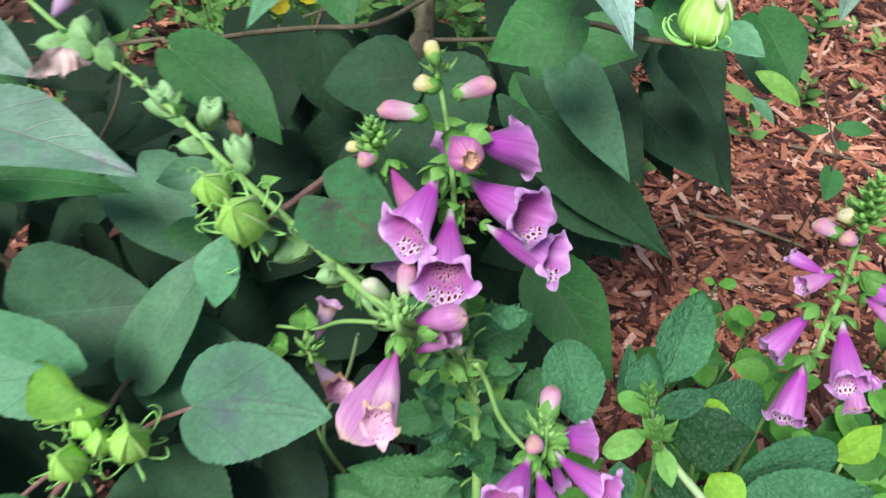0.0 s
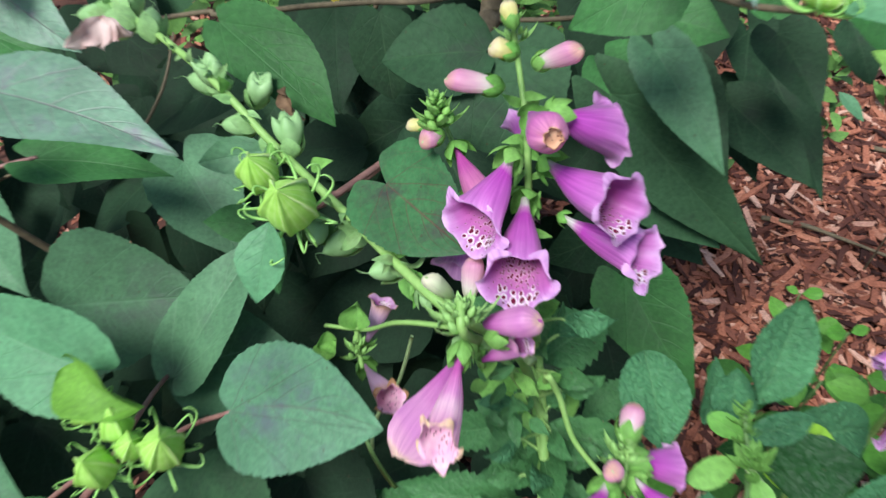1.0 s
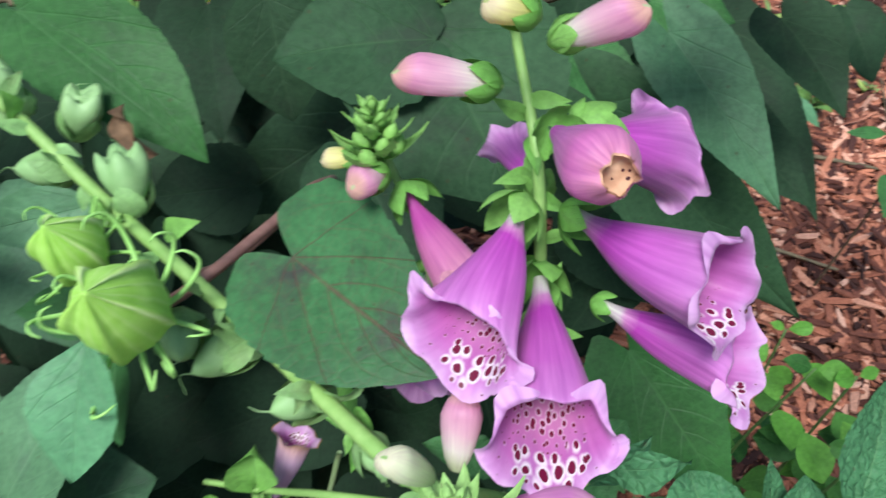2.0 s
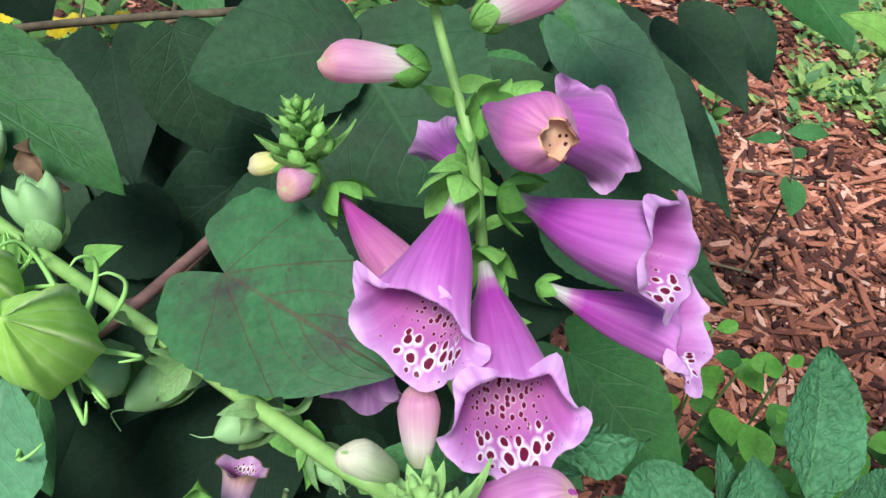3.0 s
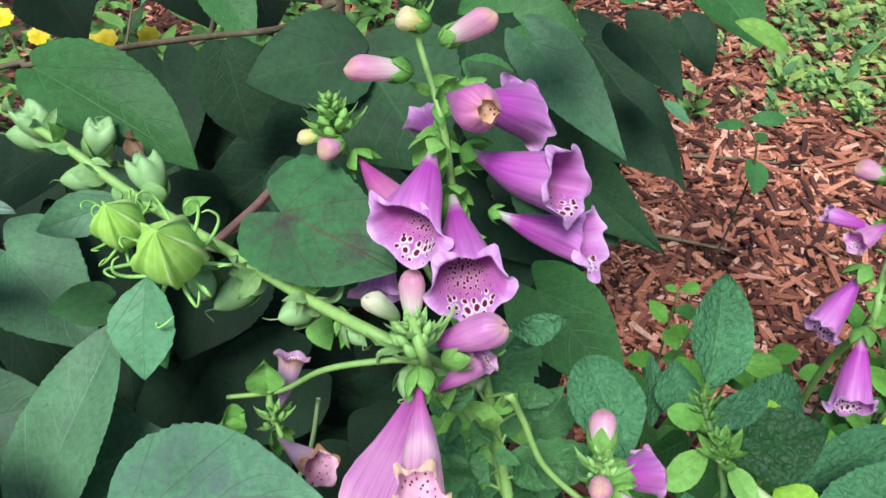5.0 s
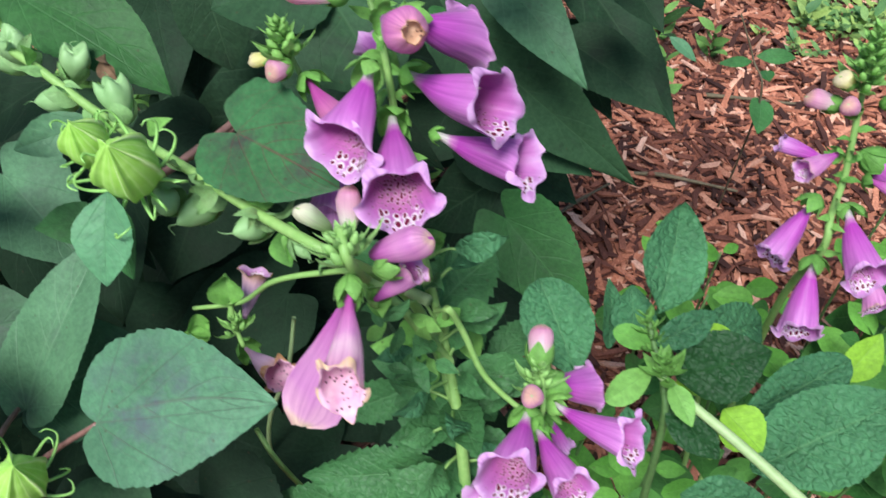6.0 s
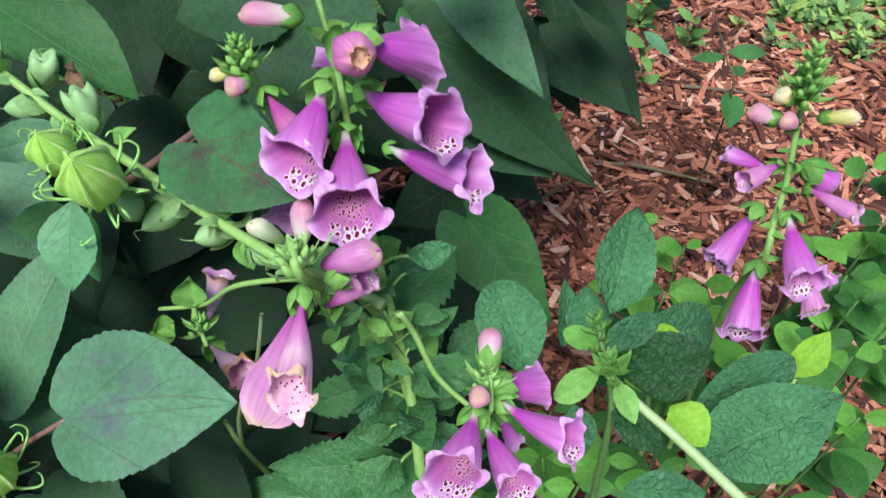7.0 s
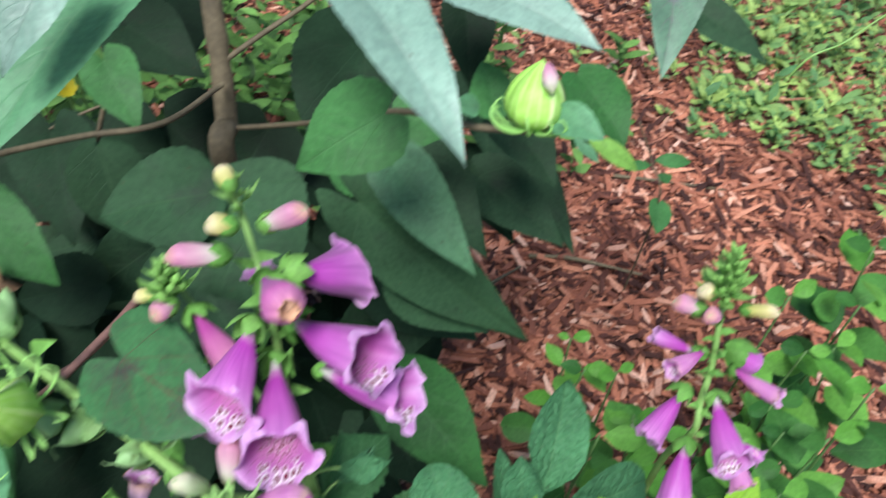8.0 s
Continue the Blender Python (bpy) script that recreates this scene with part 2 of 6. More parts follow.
POD_SKIN = pod_material()
CAPSULE = plain("capsule_green", (0.2, 0.38, 0.14), (0.3, 0.49, 0.22), 0.55, 200.0, 0.15)
DRY = plain("withered_tissue", (0.05, 0.03, 0.018), (0.2, 0.12, 0.065), 0.8, 260.0, 0.15, relief=0.8)
YELLOW = plain("yellow_petal", (0.75, 0.55, 0.01), (0.85, 0.7, 0.03), 0.5, 90.0, 0.25)
FADED = plain("faded_petal", (0.34, 0.13, 0.12), (0.74, 0.62, 0.56), 0.6, 70.0, 0.25)
def dotted(name, dark, light):
    """Throat of a closing bell with a few dark dots."""
    m, n, l, b = shader(name, 0.6, 0.3)
    tc = n.new("ShaderNodeTexCoord")
    vo = n.new("ShaderNodeTexVoronoi")
    vo.inputs["Scale"].default_value = 420.0
    l.new(tc.outputs["Object"], vo.inputs["Vector"])
    r = ramp(n, [(0.3, dark), (0.7, light)])
    l.new(noisy(n, l, 300.0).outputs[0], r.inputs[0])
    c = mixed(n, l, calc(n, l, "LESS_THAN", vo.outputs["Distance"], 0.2), r.outputs[0], (0.05, 0.008, 0.015))
    l.new(c, b.inputs["Base Color"])
    lets_light(n, l, b, c, 0.2)
    return m


TAN = dotted("tan_throat", (0.5, 0.27, 0.16), (0.68, 0.44, 0.28))
THROAT_FADED = dotted("faded_throat", (0.66, 0.3, 0.47), (0.78, 0.5, 0.58))
CREAM = plain("cream_stamen", (0.65, 0.55, 0.42), (0.8, 0.72, 0.55), 0.5, 300.0)
SOIL = plain("soil", (0.03, 0.013, 0.009), (0.11, 0.045, 0.03), 0.95, 60.0, relief=1.0)


def petal_material(name, stops, streak=0.25, share=0.44, rough=0.42):
    """Petal tissue: colour runs along v from the flower's base to its rim, with fine streaks along the tube."""
    m, n, l, b = shader(name, rough, 0.3)
    uv = n.new("ShaderNodeUVMap")
    sep = n.new("ShaderNodeSeparateXYZ")
    l.new(uv.outputs[0], sep.inputs[0])
    big = noisy(n, l, 130.0, 3)
    v = calc(n, l, "MULTIPLY_ADD", calc(n, l, "SUBTRACT", big.outputs[0], 0.5), 0.22, sep.outputs[1])
    r = ramp(n, stops)
    l.new(v, r.inputs[0])
    mp = n.new("ShaderNodeMapping")
    mp.inputs["Scale"].default_value = (34.0, 1.6, 1.0)
    l.new(uv.outputs[0], mp.inputs[0])
    st = n.new("ShaderNodeTexNoise")
    st.inputs["Scale"].default_value, st.inputs["Detail"].default_value = 1.0, 4
    l.new(mp.outputs[0], st.inputs["Vector"])
    sr = ramp(n, [(0.35, (0.7, 0.55, 0.74)), (0.65, (1.15, 1.3, 1.14))])
    l.new(st.outputs[0], sr.inputs[0])
    col = mixed(n, l, streak * 2, r.outputs[0], sr.outputs[0], "MULTIPLY")
    l.new(col, b.inputs["Base Color"])
    b.inputs["Sheen Weight"].default_value = 0.15
    fine = noisy(n, l, 900.0, 3)
    bumped(n, l, b, calc(n, l, "MULTIPLY_ADD", st.outputs[0], 1.0, calc(n, l, "MULTIPLY", fine.outputs[0], 0.5)), 0.3, 0.0006)
    lets_light(n, l, b, col, share)
    return m, n, l, b, sep, uv, col


PETAL = petal_material("purple_petal", [(0.0, (0.6, 0.62, 0.5)), (0.1, (0.68, 0.6, 0.62)), (0.16, (0.64, 0.26, 0.56)), (0.25, (0.51, 0.06, 0.48)), (0.6, (0.58, 0.14, 0.54)), (0.85, (0.65, 0.25, 0.61)), (1.0, (0.7, 0.4, 0.68))], 0.3)[0]
PETAL_PINK = petal_material("pink_petal", [(0.0, (0.5, 0.08, 0.38)), (0.3, (0.5, 0.08, 0.36)), (0.65, (0.62, 0.2, 0.42)), (1.0, (0.72, 0.36, 0.46))])[0]
PETAL_PALE = petal_material("fading_pink_petal", [(0.0, (0.5, 0.08, 0.4)), (0.22, (0.56, 0.13, 0.46)), (0.5, (0.68, 0.28, 0.56)), (0.75, (0.66, 0.26, 0.55)), (0.93, (0.72, 0.36, 0.54)), (1.0, (0.74, 0.5, 0.4))])[0]
PETAL_FADING = petal_material("fading_cream_petal", [(0.0, (0.52, 0.07, 0.4)), (0.2, (0.6, 0.14, 0.46)), (0.42, (0.7, 0.3, 0.58)), (0.58, (0.82, 0.56, 0.68)), (0.8, (0.74, 0.4, 0.58)), (0.93, (0.78, 0.5, 0.52)), (1.0, (0.7, 0.5, 0.32))], 0.3)[0]
PETAL_CLOSED = petal_material("closed_bell_petal", [(0.0, (0.44, 0.06, 0.42)), (0.45, (0.54, 0.13, 0.46)), (0.75, (0.62, 0.18, 0.45)), (1.0, (0.7, 0.3, 0.47))])[0]
PETAL_BUD = petal_material("pink_bud_petal", [(0.0, (0.5, 0.6, 0.3)), (0.3, (0.76, 0.7, 0.62)), (0.55, (0.74, 0.45, 0.54)), (0.85, (0.68, 0.3, 0.46)), (1.0, (0.72, 0.42, 0.35))], 0.15)[0]
PETAL_YELLOW = petal_material("cream_bud_petal", [(0.0, (0.35, 0.5, 0.12)), (0.4, (0.68, 0.66, 0.22)), (0.75, (0.76, 0.7, 0.32)), (1.0, (0.78, 0.66, 0.45))], 0.12)[0]
PETAL_GREEN = petal_material("greenish_bud_petal", [(0.0, (0.3, 0.5, 0.16)), (0.45, (0.5, 0.62, 0.32)), (0.8, (0.66, 0.7, 0.48)), (1.0, (0.72, 0.68, 0.5))], 0.12)[0]
PETAL_OLD = petal_material("withering_petal", [(0.0, (0.5, 0.3, 0.45)), (0.6, (0.66, 0.45, 0.62)), (0.82, (0.62, 0.4, 0.42)), (1.0, (0.38, 0.2, 0.09))], 0.2)[0]


def throat_material():
    """Inside of the bell: pale pink with maroon spots ringed in white on the lower side."""
    m, n, l, b, sep, uv, col = petal_material("spotted_throat", [(0.0, (0.64, 0.38, 0.36)), (0.5, (0.52, 0.13, 0.36)), (0.72, (0.5, 0.1, 0.4)), (0.86, (0.56, 0.18, 0.5)), (0.95, (0.62, 0.3, 0.6)), (1.0, (0.7, 0.44, 0.68))], 0.15)
    u, v = sep.outputs[0], sep.outputs[1]
    low = calc(n, l, "ABSOLUTE", calc(n, l, "SUBTRACT", u, 0.5))
    wob = noisy(n, l, 500.0, 2)
    jitter = calc(n, l, "MULTIPLY", calc(n, l, "SUBTRACT", wob.outputs[0], 0.5), 0.2)

    def spots(across_scale, along_scale, mask, core, halo):
        mp = n.new("ShaderNodeMapping")
        mp.inputs["Scale"].default_value = (across_scale, along_scale, 1.0)
        l.new(uv.outputs[0], mp.inputs[0])
        vo = n.new("ShaderNodeTexVoronoi")
        vo.voronoi_dimensions = "2D"
        vo.inputs["Scale"].default_value, vo.inputs["Randomness"].default_value = 1.0, 0.8
        l.new(mp.outputs[0], vo.inputs["Vector"])
        d = calc(n, l, "ADD", vo.outputs["Distance"], jitter)
        soft = calc(n, l, "MULTIPLY", calc(n, l, "SUBTRACT", calc(n, l, "MULTIPLY", mask, halo), d), 5.0, clamp=True)
        return calc(n, l, "LESS_THAN", d, calc(n, l, "MULTIPLY", mask, core)), soft

    # small crowded spots deep in the throat
    deep = calc(n, l, "MULTIPLY", calc(n, l, "SUBTRACT", 0.84, v), 8.0, clamp=True)
    deep = calc(n, l, "MULTIPLY", deep, calc(n, l, "MULTIPLY", calc(n, l, "SUBTRACT", 0.24, low), 6.0, clamp=True))
    s1, h1 = spots(34.0, 24.0, deep, 0.3, 0.52)
    # large spots in white rings on the lower lip
    lip = calc(n, l, "MULTIPLY", calc(n, l, "SUBTRACT", v, 0.76), 14.0, clamp=True)
    lip = calc(n, l, "MULTIPLY", lip, calc(n, l, "MULTIPLY", calc(n, l, "SUBTRACT", 0.99, v), 12.0, clamp=True))
    lip = calc(n, l, "MULTIPLY", lip, calc(n, l, "MULTIPLY", calc(n, l, "SUBTRACT", 0.18, low), 12.0, clamp=True))
    s2, h2 = spots(24.0, 13.0, lip, 0.3, 0.6)
    c = mixed(n, l, calc(n, l, "MULTIPLY", deep, 0.3), col, (0.72, 0.42, 0.52))
    c = mixed(n, l, calc(n, l, "MAXIMUM", calc(n, l, "MULTIPLY", h1, 0.5), calc(n, l, "MULTIPLY", h2, 0.95)), c, (0.88, 0.82, 0.85))
    c = mixed(n, l, calc(n, l, "MAXIMUM", s1, s2), c, (0.17, 0.005, 0.04))
    l.new(c, b.inputs["Base Color"])
    for node in n:
        if node.type == "BSDF_TRANSLUCENT":
            l.new(c, node.inputs[0])
    return m


THROAT = throat_material()


def chip_material():
    m, n, l, b = shader("red_bark_chips", 0.8, 0.25)
    geo = n.new("ShaderNodeNewGeometry")
    r = ramp(n, [(0.0, (0.03, 0.012, 0.01)), (0.25, (0.085, 0.032, 0.024)), (0.48, (0.2, 0.074, 0.048)), (0.75, (0.38, 0.15, 0.092)), (0.92, (0.52, 0.25, 0.165)), (1.0, (0.64, 0.42, 0.33))])
    l.new(geo.outputs["Random Per Island"], r.inputs[0])
    no = noisy(n, l, 330.0, 5)
    big = noisy(n, l, 4.0, 3)
    g = ramp(n, [(0.3, (0.55, 0.5, 0.48)), (0.7, (1.3, 1.25, 1.2))])
    l.new(no.outputs[0], g.inputs[0])
    c = mixed(n, l, 0.9, r.outputs[0], g.outputs[0], "MULTIPLY")
    # broad patches of tone put dappled sun and shade into the chip colour
    g2 = ramp(n, [(0.35, (0.62, 0.58, 0.58)), (0.65, (1.3, 1.28, 1.26))])
    l.new(big.outputs[0], g2.inputs[0])
    c = mixed(n, l, 0.8, c, g2.outputs[0], "MULTIPLY")
    l.new(c, b.inputs["Base Color"])
    bumped(n, l, b, no.outputs[0], 0.8, 0.002)
    return m


CHIPS = chip_material()

# ---- builders ----
ORIGIN = {}


def thing(name, at, label, category, group="", kind=""):
    ob = new(name)
    ob.empty_display_size = 0.02
    ob.location = at
    ORIGIN[ob] = Vector(at)
    return tagged(ob, label, category, group, kind)


def part(name, bm, material, parent, label=""):
    """One mesh, given in the world's metres, under a thing or a part."""
    off = ORIGIN[parent]
    me = bpy.data.meshes.new(name)
    for v in bm.verts:
        v.co -= off
    for f in bm.faces:
        f.smooth = True
    bm.to_mesh(me)
    bm.free()
    me.materials.append(material)
    ob = new(name, me)
    ob.parent = parent
    ORIGIN[ob] = off
    return tagged(ob, label)


def alone(name, bm, material, at, label, category, group="", kind=""):
    """A thing that is one mesh."""
    me = bpy.data.meshes.new(name)
    for v in bm.verts:
        v.co -= Vector(at)
    for f in bm.faces:
        f.smooth = True
    bm.to_mesh(me)
    bm.free()
    me.materials.append(material)
    ob = new(name, me)
    ob.location = at
    ORIGIN[ob] = Vector(at)
    return tagged(ob, label, category, group, kind)


def between(a, b, s):
    return Vector(a) * (1 - s) + Vector(b) * s


def spline(points, steps):
    """Points on a smooth line through those given."""
    p = [Vector(q) for q in points]
    p = [p[0] * 2 - p[1], *p, p[-1] * 2 - p[-2]]
    out = []
    for i in range(1, len(p) - 2):
        for k in range(steps):
            t = k / steps
            out.append(0.5 * (2 * p[i] + (p[i + 1] - p[i - 1]) * t + (2 * p[i - 1] - 5 * p[i] + 4 * p[i + 1] - p[i + 2]) * t * t + (3 * p[i] - p[i - 1] - 3 * p[i + 1] + p[i + 2]) * t ** 3))
    return out + [p[-2]]


def tube(bm, points, r0, r1, sides=8, steps=8, lumps=0.0):
    line = spline(points, steps)
    rings = []
    up = Vector((0.31, -0.87, 0.38))
    for i, c in enumerate(line):
        d = (line[min(i + 1, len(line) - 1)] - line[max(i - 1, 0)]).normalized()
        x = d.cross(up).normalized()
        y = d.cross(x)
        r = r0 + (r1 - r0) * i / (len(line) - 1)
        if lumps:
            r *= 1 + lumps * noise.noise(c * 60)
        rings.append([bm.verts.new(c + (x * math.cos(a) + y * math.sin(a)) * r) for a in (math.tau * k / sides for k in range(sides))])
    for a, b in zip(rings, rings[1:]):
        for k in range(sides):
            bm.faces.new((a[k], a[(k + 1) % sides], b[(k + 1) % sides], b[k]))
    for ring in (rings[0], rings[-1]):
        bm.faces.new(ring)
    return bm


SHAPES = {
    "heart": ([0, 0.05, 0.12, 0.22, 0.35, 0.5, 0.65, 0.8, 0.9, 0.96, 1], [0.4, 0.72, 0.92, 1, 0.96, 0.81, 0.59, 0.33, 0.16, 0.07, 0.0], 0.17),
    "round": ([0, 0.04, 0.1, 0.2, 0.36, 0.55, 0.72, 0.86, 0.94, 0.98, 1], [0.3, 0.58, 0.8, 0.96, 1, 0.88, 0.66, 0.37, 0.17, 0.07, 0.0], 0.07),
    "cordate": ([0, 0.04, 0.1, 0.2, 0.36, 0.55, 0.72, 0.86, 0.94, 0.98, 1], [0.4, 0.7, 0.9, 1, 0.98, 0.84, 0.62, 0.35, 0.17, 0.07, 0.0], 0.22),
    "egg": ([0, 0.06, 0.18, 0.34, 0.5, 0.66, 0.82, 0.92, 0.97, 1], [0.06, 0.3, 0.72, 0.98, 1, 0.86, 0.54, 0.27, 0.12, 0.0], 0.0),
    "lance": ([0, 0.06, 0.18, 0.34, 0.5, 0.66, 0.82, 0.92, 0.97, 1], [0.16, 0.36, 0.78, 1, 0.92, 0.7, 0.4, 0.2, 0.09, 0.0], 0.0),
    "flap": ([0, 0.1, 0.25, 0.45, 0.65, 0.8, 0.9, 0.96, 1], [0.2, 0.3, 0.45, 0.66, 0.9, 1, 0.92, 0.66, 0.2], 0.0),
    "blunt": ([0, 0.06, 0.18, 0.34, 0.5, 0.66, 0.82, 0.92, 0.97, 1], [0.1, 0.22, 0.55, 0.85, 1, 0.98, 0.82, 0.56, 0.34, 0.0], 0.0),
}


def blade(bm, base, tip, width, turn=0.0, shape="heart", arch=0.06, fold=0.18, wave=0.05, teeth=0.018, nv=76, nu=14, seed=0, quilt=0.0, curl=0.0, sweep=0.0, up=None, pleat=0.0025, blister=0.0):
    """A leaf from base to tip; turn: degrees about that line, from facing up and to the south; sweep bends it sideways in its own plane."""
    base, tip = Vector(base), Vector(tip)
    length = (tip - base).length
    a = (tip - base) / length
    n = Vector(up or (0, -0.66, 0.75))
    n = (n - a * n.dot(a)).normalized()
    n = Matrix.Rotation(radians(turn), 3, a) @ n
    s = a.cross(n)
    vs, ws, back = SHAPES[shape]
    uvl = bm.loops.layers.uv.verify()
    flat = bm.loops.layers.uv.get("flat") or bm.loops.layers.uv.new("flat")
    rnd = random.Random(seed)
    ph = [rnd.uniform(0, 6.28) for _ in range(6)]
    rows = []
    count = max(8, int(length / 0.0048))
    for j in range(nv + 1):
        v = j / nv
        w = float(np.interp(v, vs, ws)) * width / 2
        row = []
        for i in range(nu + 1):
            u = -1 + 2 * i / nu
            saw = (v * count) % 1.0
            e = 1 + (teeth * (1 - 2 * saw) if abs(u) > 0.99 and 0.04 < v < 0.97 else 0)
            e *= 1 + 0.035 * math.sin(v * 7 + ph[4] + (2 if u > 0 else 0))
            x = w * u * e
            y = length * v - back * length * (1 - v) ** 4 * math.sin(math.pi / 2 * min(1.0, 1.2 * abs(u)))
            z = arch * length * 4 * v * (1 - v) + fold * abs(x) + wave * length * 0.25 * (u * u * math.sin(v * 9 + ph[0] + 2.2 * u) + 0.7 * math.sin(v * 5 + ph[1]) * u)
            z += curl * width * (u * u)
            if pleat:
                rib = abs(((v - 0.3 * abs(u)) * 7.0) % 1.0 - 0.5) * 2
                z -= pleat * length * (max(0.0, rib - 0.6) * 2.5 * (1 - u * u) + max(0.0, 1 - abs(u) * 6))
            if blister:
                near = noise.voronoi(Vector((x / 0.0042, y / 0.0055, seed * 3.7)))[0]
                z += blister * min(1.0, (near[1] - near[0]) * 1.6) * min(1.0, 5 * (1 - abs(u)) + 0.2)
            if quilt:
                z += quilt * length * abs(math.sin((v - 0.3 * abs(u)) * 24)) * (1 - abs(u) * 0.4)
            x += sweep * length * 4 * v * (1 - v)
            row.append((bm.verts.new(base + a * y + s * x + n * z), (i / nu, v), (x / length + 0.5, y / length)))
        rows.append(row)
    for p, q in zip(rows, rows[1:]):
        for i in range(nu):
            quad = [p[i], p[i + 1], q[i + 1], q[i]]
            try:
                f = bm.faces.new([c[0] for c in quad])
            except ValueError:
                continue
            for loop, c in zip(f.loops, quad):
                loop[uvl].uv = c[1]
                loop[flat].uv = c[2]
    return bm


SEED = [0]


def leaf(parent, base, tip, width, turn=0.0, material=None, shape="heart", label="", name="leaf", **more):
    SEED[0] += 1
    return part(name, blade(bmesh.new(), base, tip, width, turn, shape, seed=SEED[0], **more), material or MALLOW, parent, label)


def revolve(bm, base, axis, low, profile, sides, wobble=None):
    """Rings along axis from base; profile: (share of length, radius); low: the side where u is one half."""
    a = Vector(axis)
    length = a.length
    a = a / length
    d = Vector(low)
    d = (d - a * d.dot(a)).normalized()
    s = a.cross(d)
    uvl = bm.loops.layers.uv.verify()
    rows = []
    for v, r in profile:
        row = []
        for k in range(sides):
            u = k / sides
            th = math.tau * (u - 0.5)
            rr, vv = wobble(u, v, r, th) if wobble else (r, v)
            row.append((bm.verts.new(Vector(base) + a * vv * length + (d * math.cos(th) + s * math.sin(th)) * rr), u, v))
        rows.append(row)
    for p, q in zip(rows, rows[1:]):
        for k in range(sides):
            k2 = (k + 1) % sides
            f = bm.faces.new((p[k][0], p[k2][0], q[k2][0], q[k][0]))
            for loop, (uu, vv) in zip(f.loops, ((k / sides, p[k][2]), ((k + 1) / sides, p[k][2]), ((k + 1) / sides, q[k][2]), (k / sides, q[k][2]))):
                loop[uvl].uv = (uu, vv)
    return rows


def across(a):
    """A direction square to a, as near to straight down as can be."""
    a = Vector(a).normalized()
    d = Vector((0, 0.12, -1))
    d = d - a * d.dot(a)
    return d.normalized() if d.length > 0.05 else Vector((0, -1, 0))


def sepals(parent, base, axis, size, count=5, spread=0.55, name="calyx", material=None, wide=0.66):
    """Green calyx: pointed sepals cupped round the flower's base."""
    bm = bmesh.new()
    a = Vector(axis).normalized()
    d = across(a)
    s = a.cross(d)
    for k in range(count):
        th = math.tau * (k + 0.3) / count
        out = d * math.cos(th) + s * math.sin(th)
        b0 = Vector(base) - a * size * 0.25 + out * size * 0.06
        t0 = Vector(base) + a * size * (1 - spread * 0.5) + out * size * spread * random.uniform(0.75, 1.2)
        n = out
        # local blade, cupped to the flower
        line = (t0 - b0)
        n0 = Vector((0, -0.66, 0.75))
        la = line.normalized()
        ref = (n0 - la * n0.dot(la)).normalized()
        tgt = (n - la * n.dot(la)).normalized()
        ang = math.degrees(math.atan2(la.dot(ref.cross(tgt)), ref.dot(tgt)))
        blade(bm, b0, t0, size * wide, ang, "egg", arch=0.2, fold=-0.35, wave=0.05, teeth=0, nv=8, nu=4, seed=k)
    return part(name, bm, material or FOX_SMALL, parent)


